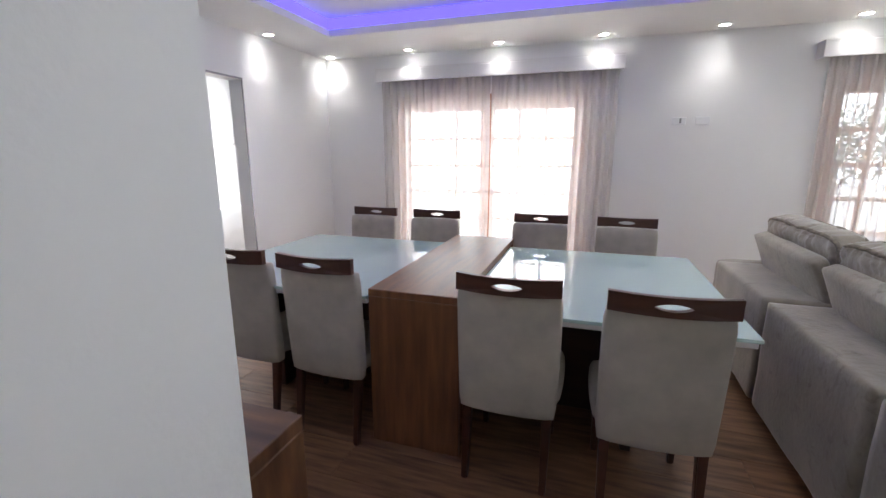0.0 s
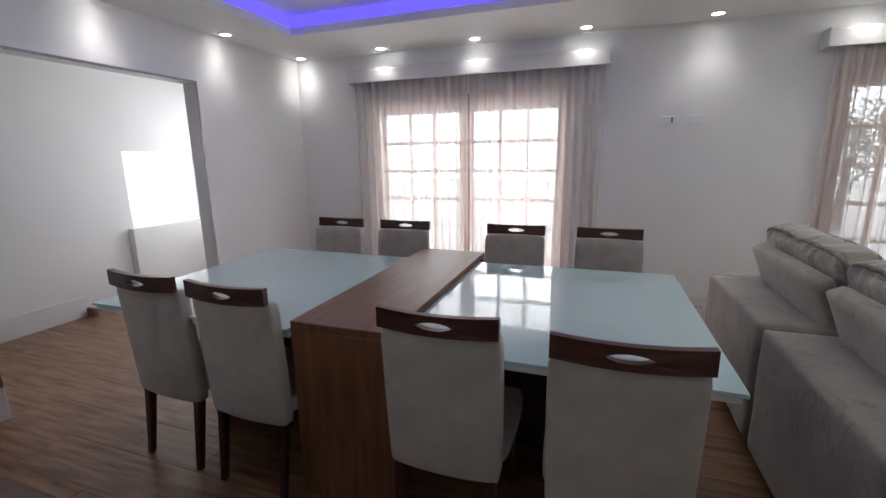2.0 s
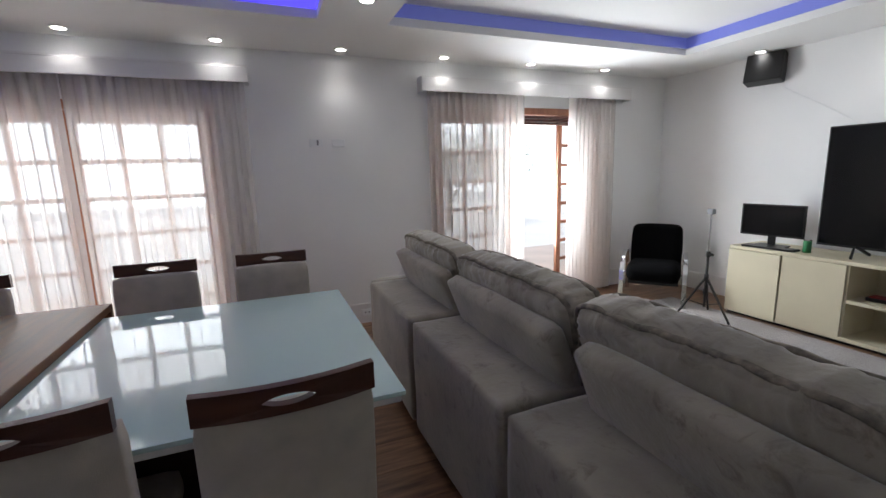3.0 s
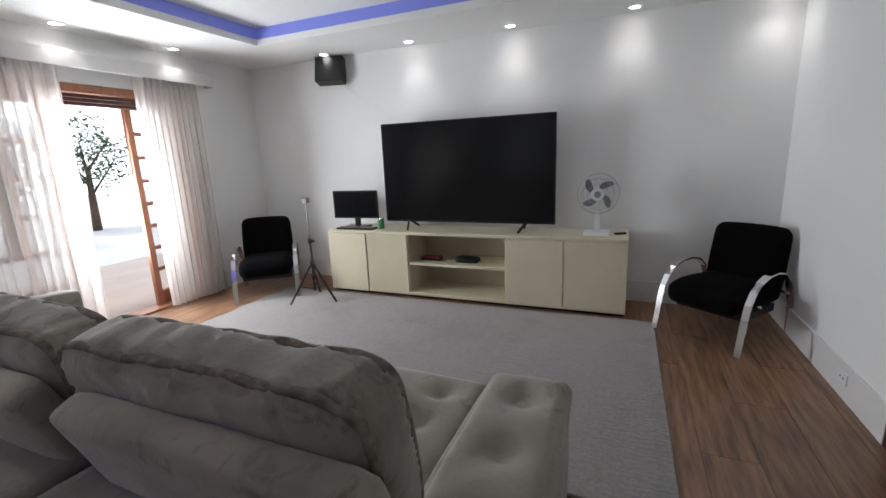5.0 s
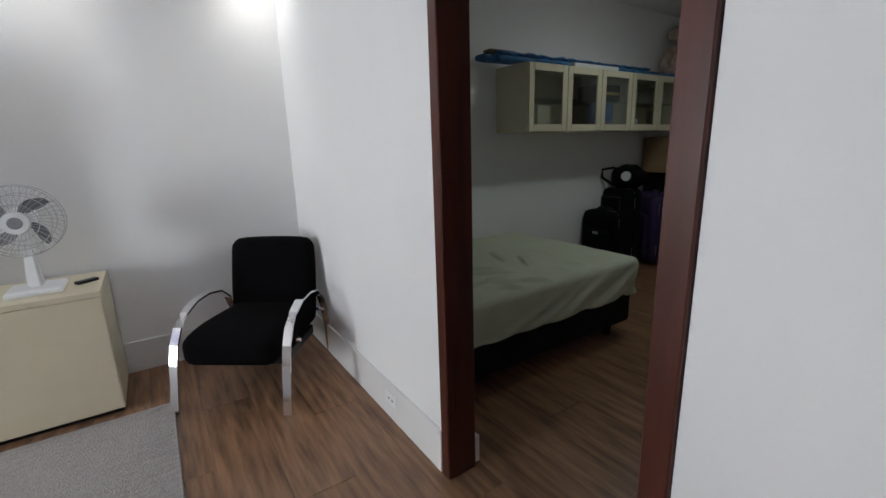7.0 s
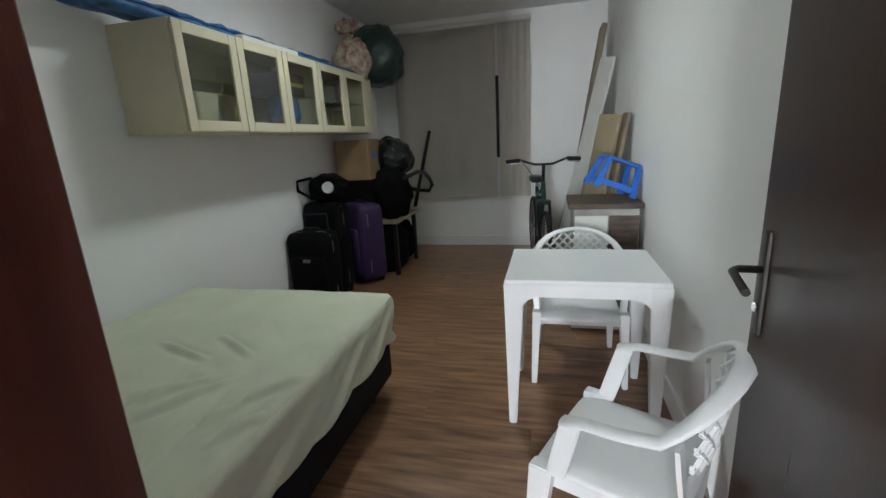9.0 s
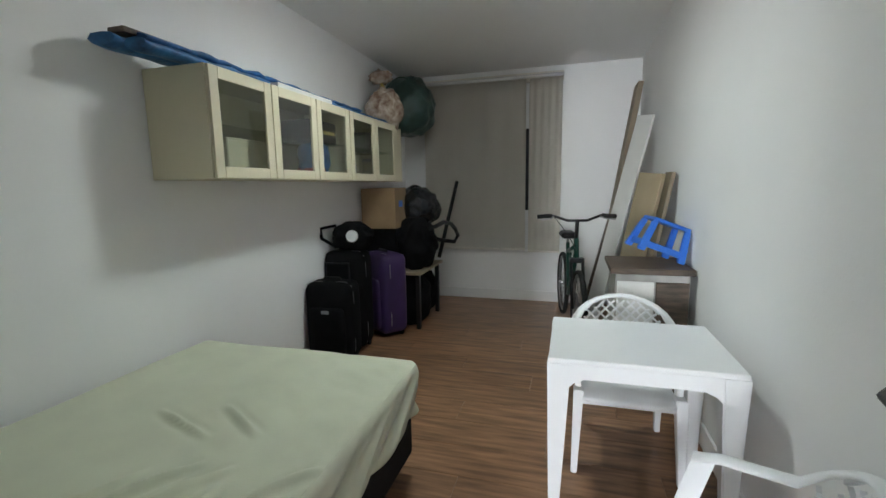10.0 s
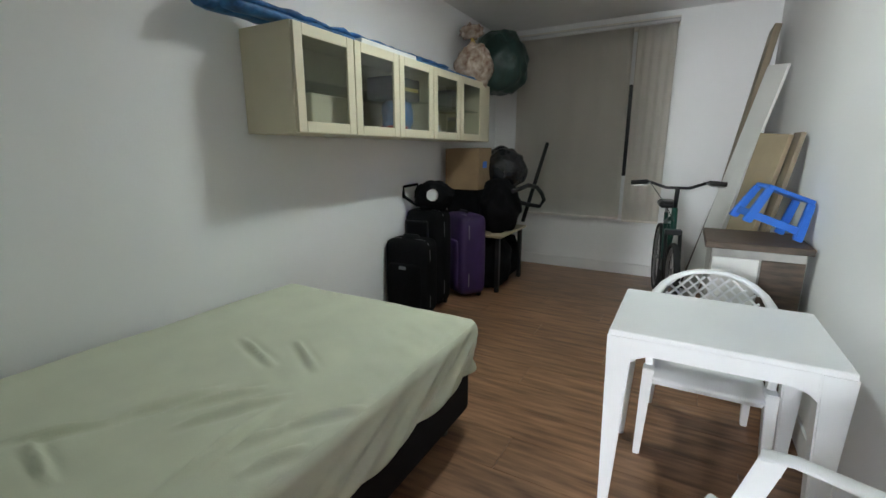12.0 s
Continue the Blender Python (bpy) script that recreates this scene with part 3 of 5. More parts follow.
for i, (w, lab) in enumerate(((W1, "terracotta-stained glazed double door behind a sheer curtain"), (W2, "terracotta-stained glazed door standing open to the terrace"))):
    win = thing(f"window_{i + 1}", lab, "glazed door", kind="structure")
    y = YN + 0.1
    part("side_frame", box(w[0], w[0] + 0.06, YN - 0.01, YN + 0.16, 0, w[3], 0.004, 1), M_WINWOOD, win)
    part("side_frame", box(w[1] - 0.06, w[1], YN - 0.01, YN + 0.16, 0, w[3], 0.004, 1), M_WINWOOD, win)
    part("head_frame", box(w[0] + 0.06, w[1] - 0.06, YN - 0.01, YN + 0.16, w[3] - 0.07, w[3], 0.004, 1), M_WINWOOD, win)
    part("threshold", box(w[0] + 0.06, w[1] - 0.06, YN, YN + 0.2, 0.0, 0.02), M_WINWOOD, win)
    a, c = w[0] + 0.065, w[1] - 0.065
    if i == 0:
        m_ = (a + c) / 2
        glazed_leaf(a, m_ - 0.002, y, 0.022, w[3] - 0.075, 3, 6, win)
        glazed_leaf(m_ + 0.002, c, y, 0.022, w[3] - 0.075, 3, 6, win)
    else:
        glazed_leaf(a, 5.84, y, 0.022, w[3] - 0.075, 3, 6, win)
        lf = glazed_leaf(0, 0.56, 0, 0.022, w[3] - 0.075, 2, 8, win)
        lf.matrix_basis = pose(6.46, y + 0.02, 0, 0, 0, 16)


sh = thing("shutter_box", "dark brown slatted shutter box above the open door", "shutter", kind="structure")
for k in range(3):
    part("slat", box(5.85, 6.90, YN + 0.02, YN + 0.05, 1.955 + k * 0.034, 1.985 + k * 0.034, 0.004, 1), M_DOORWOOD, sh)


def valance(x0, x1):
    v = thing("curtain_valance", "white painted box valance above the curtain", "valance")
    part("front_board", box(x0, x1, 5.435, 5.455, 2.235, 2.355, 0.003, 1), M_TRIM, v)
    part("end_board", box(x0, x0 + 0.018, 5.455, YN, 2.235, 2.355), M_TRIM, v)
    part("end_board", box(x1 - 0.018, x1, 5.455, YN, 2.235, 2.355), M_TRIM, v)
    part("top_board", box(x0, x1, 5.435, YN, 2.355, 2.37), M_TRIM, v)


valance(0.655, 3.215)
valance(4.72, 7.31)


def curtain(x0, x1, y, folds, seed, label, amp=0.03):
    b = bmesh.new()
    nx, nz = folds * 10, 14
    rnd = random.Random(seed)
    ph = [rnd.uniform(-0.6, 0.6) for _ in range(folds + 1)]
    grid = []
    for j in range(nz + 1):
        z = 0.015 + (2.29 - 0.015) * j / nz
        row = []
        for i in range(nx + 1):
            u = i / nx
            k = u * folds
            p = ph[int(min(k, folds - 1e-6))] * (1 - (k % 1)) + ph[min(folds, int(k) + 1)] * (k % 1)
            a = amp * (1.15 - 0.35 * j / nz)
            yy = y + a * math.sin(2 * math.pi * k + p) + 0.008 * math.sin(5 * u * folds + z * 1.3 + seed)
            row.append(b.verts.new((x0 + (x1 - x0) * u + 0.010 * math.sin(2 * math.pi * k * 2 + z), yy, z)))
        grid.append(row)
    for j in range(nz):
        for i in range(nx):
            f = b.faces.new((grid[j][i], grid[j][i + 1], grid[j + 1][i + 1], grid[j + 1][i]))
            f.smooth = True
    return solid("sheer_curtain", b, M_SHEER, label, "curtain", group="sheer curtains")


curtain(0.70, 1.93, 5.505, 15, 1, "white sheer curtain in soft vertical folds, drawn closed")
curtain(1.94, 3.17, 5.505, 15, 2, "white sheer curtain in soft vertical folds, drawn closed")
curtain(4.80, 5.89, 5.505, 14, 3, "white sheer curtain drawn partly aside")
curtain(6.50, 7.12, 5.505, 10, 4, "white sheer curtain bunched beside the open door", 0.042)

# outside: terrace, eaves, ground, trees
solid("terrace", box(-1, 10, YN + 0.2, 8.6, -0.12, -0.03), M_TERRACE, "pale tiled terrace outside the glazed doors", "terrace", "structure")
solid("ground", box(-300, 300, 8.6, 400, -1.6, -1.5), M_GROUND, "sunlit garden ground beyond the terrace", "ground", "structure")
solid("backdrop", box(-70, 80, 60, 60.2, -2, 45), glow("hazy_sky", (0.95, 0.98, 1.0), 1.3), "bright hazy sky beyond the garden", "sky", "structure")
eaves = thing("eaves", "orange boarded eaves over the terrace", "eaves", kind="structure")
for k in range(8):
    part("eaves_board", box(-1, 10, YN + 0.24 + k * 0.14, YN + 0.375 + k * 0.14, 2.32 - k * 0.03, 2.35 - k * 0.03), M_EAVES, eaves)


def tree(x, y, h, seed):
    t = thing("tree", "leafy green garden tree in hazy daylight", "tree", (x, y, -1.5), group="garden trees")
    rnd = random.Random(seed)
    b = rod((0, 0, 0), (0.1, 0, h * 0.55), 0.2, 0.1)
    for k in range(6):
        a = k * 1.05
        rod((0.05, 0, h * (0.3 + 0.04 * k)), (math.cos(a) * h * 0.25, math.sin(a) * h * 0.25, h * (0.6 + 0.04 * k)), 0.07, 0.02, 8, b)
    part("trunk", b, M_TRUNK, t)
    vs, fs = [], []
    for _ in range(2600):
        d = Vector((rnd.gauss(0, 1), rnd.gauss(0, 1), rnd.gauss(0, 0.8))).normalized() * (rnd.random() ** 0.4) * h * 0.36
        d *= 1 + 0.45 * noise.noise(d * 0.9 + Vector((seed, 0, 0)))
        c = Vector((d.x, d.y, h * 0.66 + d.z))
        u = Vector((rnd.gauss(0, 1), rnd.gauss(0, 1), rnd.gauss(0, 1))).normalized()
        w = u.orthogonal().normalized()
        s = rnd.uniform(0.06, 0.13)
        i = len(vs)
        vs += [c - u * s, c + w * s * 0.5, c + u * s, c - w * s * 0.5]
        fs.append((i, i + 1, i + 2, i + 3))
    me = bpy.data.meshes.new("crown")
    me.from_pydata(vs, [], fs)
    me.materials.append(M_LEAF)
    ob = new("crown", me)
    ob.parent = t


for i, (x, y, h) in enumerate(((7.5, 24, 4.6), (12, 22, 5.0), (16.5, 25, 5.6), (4.5, 28, 4.6))):
    tree(x, y, h, i + 3)

# ---- dining room ----
table = thing("dining_table", "large dining table, white glass top split by brown wooden runner", "dining table")
GX0, GX1, GY0, GY1, GZ = 0.80, 3.615, 2.62, 3.98, 0.79
for x0, x1 in ((GX0, 1.982), (2.448, GX1)):
    part("glass_top", box(x0, x1, GY0, GY1, GZ - 0.016, GZ, 0.003, 2), M_TABLEGLASS, table, "glossy pale white glass top")
    part("top_underframe", box(x0 + 0.012, x1 - 0.012 if x1 > 3 else x1, GY0 + 0.012, GY1 - 0.012, GZ - 0.042, GZ - 0.017, 0.002, 1), M_TRIM, table)
part("runner_top", box(1.985, 2.445, 2.64, 4.15, 0.785, 0.822, 0.003, 1), M_WOOD, table, "raised brown wooden runner")
part("runner_leg_panel", box(1.985, 2.445, 2.64, 2.68, 0, 0.784, 0.003, 1), M_WOOD, table)
part("runner_leg_panel", box(1.985, 2.445, 4.11, 4.15, 0, 0.784, 0.003, 1), M_WOOD, table)
part("base_panel", box(1.15, 3.25, 3.27, 3.33, 0, GZ - 0.043, 0.004, 1), M_BASEDARK, table, "dark brown base panel")
part("base_cross_panel", box(1.15, 1.20, 2.95, 3.265, 0, GZ - 0.043, 0.004, 1), M_BASEDARK, table)
part("base_cross_panel", box(3.20, 3.25, 2.95, 3.265, 0, GZ - 0.043, 0.004, 1), M_BASEDARK, table)


def dining_chair():
    c = thing("dining_chair", "beige linen dining chair with dark wooden legs and top rail", "chair", group="chairs round the dining table")
    b = cushion(0, 0, 0, 0.425, 0.07, 0.565, 0.02, 0.004, n=10)
    for v in b.verts:                      # the back leans out towards the top and narrows a little below
        k = v.co.z / 0.565
        v.co.y += -0.035 * k + 0.018 * (1 - (v.co.x / 0.21) ** 2) * -1
        v.co.x *= 1.0 + 0.03 * k
        v.co.z += 0.632
    part("backrest", b, M_FABRIC, c)
    part("seat", cushion(0, 0.24, 0.435, 0.44, 0.42, 0.10, 0.03, 0.012, n=8), M_FABRIC, c)
    n = 32
    outl, hole = [], []
    for k in range(n):
        a = 2 * math.pi * k / n
        ca, sa = math.cos(a), math.sin(a)
        m = max(abs(ca), abs(sa))
        x, z = ca / m * 0.212, sa / m * 0.036
        outl.append((x, z + 0.006 * (x / 0.21) ** 2))
        hole.append((0.062 * ca, 0.014 * math.copysign(abs(sa) ** 1.6, sa)))
    r = plate(outl, hole, 0.026)
    for v in r.verts:
        v.co.y += -0.058 - 0.018 * (1 - (v.co.x / 0.21) ** 2)
        v.co.z += 0.945
    part("top_rail", r, M_DARKWOOD, c, "dark wooden rail with an eye-shaped slot")
    for x in (-0.175, 0.175):
        part("leg", taper((x, -0.03, 0), (x, 0.02, 0.40), (0.028, 0.03), (0.042, 0.045)), M_DARKWOOD, c)
        part("leg", taper((x, 0.42, 0), (x, 0.40, 0.40), (0.028, 0.028), (0.042, 0.042)), M_DARKWOOD, c)
    return c


chair0 = dining_chair()
chair0.matrix_basis = pose(1.235, 2.64, 0, 0, 0, -3)
for x, y, rz in ((1.75, 2.61, -2), (2.685, 2.56, 0), (3.265, 2.505, 2), (1.14, 4.34, 180), (1.73, 4.34, 181), (2.62, 4.33, 180), (3.26, 4.32, 178)):
    copy_thing(chair0, pose(x, y, 0, 0, 0, rz))

desk = thing("sideboard_desk", "long walnut-brown wooden desk against the wall", "desk")
part("top", box(0.42, 2.255, 1.205, 1.745, 0.71, 0.755, 0.003, 1), M_DESK, desk)
part("side_panel", box(2.215, 2.255, 1.205, 1.745, 0, 0.709, 0.003, 1), M_DESK, desk)
part("side_panel", box(0.42, 0.46, 1.205, 1.745, 0, 0.709, 0.003, 1), M_DESK, desk)
part("back_panel", box(0.461, 2.214, 1.205, 1.225, 0.15, 0.708), M_DESK, desk)
book = thing("open_book", "open printed magazine with yellowed page edges lying on the desk", "book", (1.47, 1.44, 0.755), 28)
part("page_block", box(-0.13, 0.13, -0.09, 0.09, 0.0, 0.028, 0.004, 1), M_YELLOW, book)
part("page", box(-0.128, 0.128, -0.088, 0.088, 0.0285, 0.031, 0.001, 1), M_PAPER, book)
for k in range(7):
    part("print_line", box(-0.11, 0.03 + 0.05 * ((k * 7) % 3) / 2, -0.07 + k * 0.022, -0.062 + k * 0.022, 0.0312, 0.0318), M_INK, book)
hat = thing("dark_pouch", "small black pouch with yellow label on the desk", "pouch", (0.60, 1.66, 0.755), 10)
part("body", cushion(0, 0, 0.022, 0.22, 0.13, 0.044, 0.02, 0.006, n=6), M_BAG, hat)
part("tag", box(0.06, 0.14, -0.10, -0.05, 0.0, 0.006, 0.001, 1), M_YELLOW, hat)
lp = thing("grey_laptop", "closed grey laptop lying on the desk", "laptop", (1.02, 1.42, 0.755), 12)
part("base", box(-0.17, 0.17, -0.07, 0.07, 0, 0.012, 0.003, 1), M_STEEL, lp)
part("lid", box(-0.17, 0.17, -0.07, 0.07, 0.0125, 0.02, 0.003, 1), M_STEEL, lp)

sw = thing("light_switch", "white plastic light switch beside the wide opening", "light switch", (XW, 2.42, 1.10))
part("plate", box(0, 0.009, -0.04, 0.04, -0.06, 0.06, 0.003, 1), M_WPLASTIC, sw)
part("rocker", box(0.0092, 0.014, -0.015, 0.015, -0.025, 0.025, 0.002, 1), M_WPLASTIC, sw)
for x, lab in ((3.73, "white wall socket plate with a grey insert"), (3.93, "blank white wall plate")):
    s = thing("wall_plate", lab, "socket", (x, YN, 1.76), group="wall plates")
    part("plate", box(-0.06, 0.06, -0.009, 0, -0.035, 0.035, 0.003, 1), M_WPLASTIC, s)
    if x < 3.8:
        part("insert", box(0.005, 0.022, -0.013, -0.0092, -0.02, 0.025, 0.001, 1), M_GREYPL, s)
for x, y, rz, z in ((4.1, YN - 0.016, 0, 0.11), (6.55, YS + 0.016, 180, 0.125), (3.35, YN, 0, 0.32)):
    s = thing("power_socket", "white power socket low on the wall", "socket", (x, y, z), rz, group="power sockets")
    part("plate", box(-0.055, 0.055, -0.008, 0, -0.035, 0.035, 0.003, 1), M_WPLASTIC, s)
    for k in (-0.018, 0.018):
        part("hole", rod((k, -0.0085, 0), (k, -0.0095, 0), 0.008), M_GREYPL, s)
st = thing("stair_nosing", "brown wooden stair edge at the head of the stairs", "stair edge")
part("block", box(-1.47, -1.35, 3.89, 3.925, 0, 0.085, 0.004, 1), M_WOOD, st)
part("block", box(-1.60, -1.48, 3.99, 4.25, 0, 0.03, 0.004, 1), M_WOOD, st)

# ---- living room ----
sofa = thing("sofa", "taupe suede three-seat reclining sofa with loose tufted cushions", "sofa")
UNITS = ((1.55, 2.53), (2.57, 3.52), (3.57, 4.50))
for i, (y0, y1) in enumerate(UNITS):
    w, ym = y1 - y0, (y0 + y1) / 2
    part("back_box", cushion(4.15, ym, 0.375, 0.45, w, 0.61, 0.014, 0.006, n=24, crease=0.005, seed=i), M_SOFA, sofa)
    w = w - (0.12 if i == 0 else 0)
    bk = cushion(0, 0, 0, 0.17, w * 1.02, 0.44, 0.055, 0.022, n=56, crease=0.008, seed=i + 5)
    hw = w * 0.51
    for v in bk.verts:                     # gathers that run in from the seam and fade
        ey, ez = hw - abs(v.co.y), 0.22 - abs(v.co.z)
        e, along = (ez, v.co.y) if ez < ey else (ey, v.co.z)
        g = noise.noise(Vector((along * 24 + 2.5 * noise.noise(v.co * 6), v.co.z * 3.0 if ez < ey else v.co.y * 3.0, i * 7.0)))
        fade = math.exp(-max(0.0, e) / (0.17 if v.co.x > 0.03 else 0.09))
        v.co.x += math.copysign(0.052 * abs(g) * fade - 0.014 * fade, v.co.x)
        v.co.z += 0.012 * g * fade
        v.co.x += 0.010 * noise.noise(Vector((v.co.y * 4 + v.co.z * 9, v.co.z * 5 - v.co.y * 2, i)))
    m_ = Matrix.Translation((4.32, ym + (0.075 if i == 0 else 0.02), 0.815)) @ Matrix.Rotation(radians(-12), 4, "Y")
    cu = part("back_cushion", move(bk, m_), M_SOFA, sofa, "puffy back cushion with a gathered edge")
    for xo in (-0.062, 0.062):
        pts = []
        for k in range(120):
            a = 2 * math.pi * k / 120
            ca, sa = math.cos(a), math.sin(a)
            rr = (abs(ca) ** 9 + abs(sa) ** 9) ** (-1 / 9)
            q = Vector((xo, ca * rr * w * 0.508, sa * rr * 0.222))
            q += Vector((0.008 * noise.noise(q * 11 + Vector((i, 0, 0))), 0.006 * noise.noise(q * 9), 0.010 * noise.noise(q * 12 + Vector((0, i, 3)))))
            pts.append(m_ @ q)
        part("piping", sweep(pts, 0.020, 0.028, (1, 0, 0), True, True), M_SOFAEDGE, cu)
    hb = cushion(0, 0, 0, 0.095, w * 0.96, 0.30, 0.03, 0.010, n=14, crease=0.006, seed=i + 9)
    part("support_flap", move(hb, Matrix.Translation((4.205, ym, 0.775)) @ Matrix.Rotation(radians(-22), 4, "Y")), M_SOFA, sofa)
SEATS = ((1.76, 2.55), (2.565, 3.515), (3.53, 4.48))
for i, (y0, y1) in enumerate(SEATS):
    w = y1 - y0
    tf = [(x, y) for x in (-0.16, 0.06, 0.27) for y in (-w * 0.25, w * 0.25)]
    part("seat_cushion", cushion(4.89, (y0 + y1) / 2, 0.385, 0.84, w, 0.17, 0.05, 0.022, tf, 30, 0.006, i), M_SOFA, sofa)
    part("seat_base", box(4.385, 5.25, y0 + 0.01, y1 - 0.01, 0.06, 0.305, 0.02), M_SOFA, sofa)
part("arm", cushion(4.74, 1.59, 0.30, 0.97, 0.30, 0.48, 0.04, 0.006, (), 18, 0.004, 4), M_SOFA, sofa)
part("arm_pad", cushion(4.75, 1.59, 0.53, 0.97, 0.31, 0.085, 0.04, 0.014, [(-0.3, 0), (0.0, 0), (0.3, 0)], 26, 0.004, 6), M_SOFA, sofa)
part("arm", cushion(4.60, 4.58, 0.36, 1.30, 0.15, 0.62, 0.04, 0.008, (), 14, 0.004, 8), M_SOFA, sofa)
for x in (4.0, 5.1):
    for y in (1.60, 2.55, 3.54, 4.55):
        part("foot", rod((x, y, 0), (x, y, 0.08), 0.025), M_BLACK, sofa)

b = bmesh.new()
RX0, RX1, RY0, RY1 = 5.30, 7.40, 1.03, 4.80
nx, ny = 90, 150
rows = [[b.verts.new((RX0 + (RX1 - RX0) * i / nx, RY0 + (RY1 - RY0) * j / ny, 0.013 + 0.004 * noise.noise(Vector((i * 0.9, j * 0.5, 0))) + 0.002 * noise.noise(Vector((i * 0.13, j * 0.11, 5))))) for i in range(nx + 1)] for j in range(ny + 1)]
for j in range(ny):
    for i in range(nx):
        b.faces.new((rows[j][i], rows[j][i + 1], rows[j + 1][i + 1], rows[j + 1][i])).smooth = True
box(RX0 + 0.004, RX1 - 0.004, RY0 + 0.004, RY1 - 0.004, 0.0005, 0.008, bm=b)
edge = [rows[0][i].co.copy() for i in range(nx + 1)] + [rows[j][nx].co.copy() for j in range(1, ny + 1)] + [rows[ny][i].co.copy() for i in range(nx - 1, -1, -1)] + [rows[j][0].co.copy() for j in range(ny - 1, 0, -1)]
sweep([(p.x, p.y, 0.008) for p in edge], 0.012, 0.015, closed=True, round_=True, bm=b)
solid("rug", b, M_RUG, "large grey textured pile rug on the wooden floor", "rug")

# television cabinet, with its front at x = 7.47
cab = thing("tv_cabinet", "long low cream lacquered television cabinet with an open middle bay", "cabinet")
CX0, CX1, CZ = 7.47, 7.94, 0.685
DY = (1.24, 1.76, 2.28, 3.29, 3.77, 4.24)
part("top_panel", box(CX0 - 0.003, CX1, DY[0], DY[5], CZ - 0.03, CZ, 0.003, 1), M_CAB, cab)
part("plinth", box(CX0 + 0.03, CX1, DY[0] + 0.01, DY[5] - 0.01, 0.0, 0.03), M_BLACK, cab)
part("bottom_panel", box(CX0, CX1, DY[0], DY[5], 0.03, 0.06, 0.002, 1), M_CAB, cab)
part("back_panel", box(CX1 - 0.012, CX1, DY[0], DY[5], 0.061, CZ - 0.031), M_CABIN, cab)
for y in (DY[0], DY[2] - 0.01, DY[3] - 0.01, DY[5] - 0.02):
    part("upright", box(CX0 + 0.02, CX1 - 0.013, y, y + 0.02, 0.061, CZ - 0.031), M_CAB, cab)
part("shelf", box(CX0 + 0.01, CX1 - 0.013, DY[2] + 0.011, DY[3] - 0.011, 0.345, 0.372, 0.002, 1), M_CAB, cab)
for k, (y0, y1) in enumerate(((DY[0], DY[1]), (DY[1], DY[2]), (DY[3], DY[4]), (DY[4], DY[5]))):
    part("door", box(CX0 - 0.002 - (0.012 if k == 3 else 0), CX0 + 0.018, y0 + 0.003, y1 - 0.003, 0.032, CZ - 0.033, 0.002, 1), M_CAB, cab)

tv = thing("television", "very large black flat-screen television on the cream cabinet", "television", (7.72, 2.755, CZ))
part("panel", box(-0.015, 0.03, -0.885, 0.885, 0.07, 1.07, 0.006, 2), M_BLACK, tv)
part("screen", box(-0.018, -0.0155, -0.872, 0.872, 0.09, 1.058), M_SCREEN, tv)
for s in (-1, 1):
    y = s * 0.62
    part("foot", sweep([(-0.15, y - 0.05 * s, 0.006), (0.0, y, 0.09), (0.13, y - 0.05 * s, 0.006)], 0.022, 0.014, (0, 1, 0)), M_BLACK, tv)

mon = thing("monitor", "small black computer monitor on the cream cabinet", "monitor", (7.66, 3.99, CZ), 6)
part("panel", box(-0.012, 0.012, -0.265, 0.265, 0.10, 0.40, 0.006, 2), M_BLACK, mon)
part("screen", box(-0.0145, -0.0123, -0.25, 0.25, 0.118, 0.388), M_SCREEN, mon)
part("neck", box(0.012, 0.04, -0.03, 0.03, 0.015, 0.16, 0.004, 1), M_BLACK, mon)
part("base", box(-0.10, 0.10, -0.13, 0.13, 0.0, 0.015, 0.006, 2), M_BLACK, mon)
kb = thing("keyboard", "black keyboard lying before the monitor", "keyboard", (7.56, 3.93, CZ), 4)
part("body", box(-0.06, 0.06, -0.22, 0.22, 0, 0.018, 0.005, 1), M_BLACK, kb)
can = thing("green_can", "small green drink can on the cabinet", "can", (7.62, 3.66, CZ))
part("body", rod((0, 0, 0), (0, 0, 0.105), 0.031, seg=20), M_GREENCAN, can)
part("lid", rod((0, 0, 0.105), (0, 0, 0.115), 0.031, 0.026, seg=20), M_CHROME, can)
rm = thing("remote_control", "black remote control on the cabinet", "remote", (7.70, 1.31, CZ), 35)
part("body", box(-0.02, 0.02, -0.05, 0.05, 0, 0.016, 0.005, 2), M_BLACK, rm)
gp = thing("game_controller", "black game controller on the cabinet shelf", "controller", (7.62, 2.70, 0.372))
b = cushion(0, 0, 0.028, 0.11, 0.24, 0.055, 0.025, 0.006, n=8)
part("body", b, M_BLACK, gp)
part("stick", rod((-0.03, 0.04, 0.055), (-0.03, 0.04, 0.075), 0.012), M_BLACK, gp)
rb = thing("red_black_case", "red and black plastic case on the cabinet shelf", "case", (7.64, 3.10, 0.372))
part("body", box(-0.05, 0.05, -0.11, 0.11, 0, 0.03, 0.008, 2), M_BLACK, rb)
part("cover", box(-0.045, 0.045, -0.09, 0.09, 0.0305, 0.04, 0.003, 1), M_RED, rb)

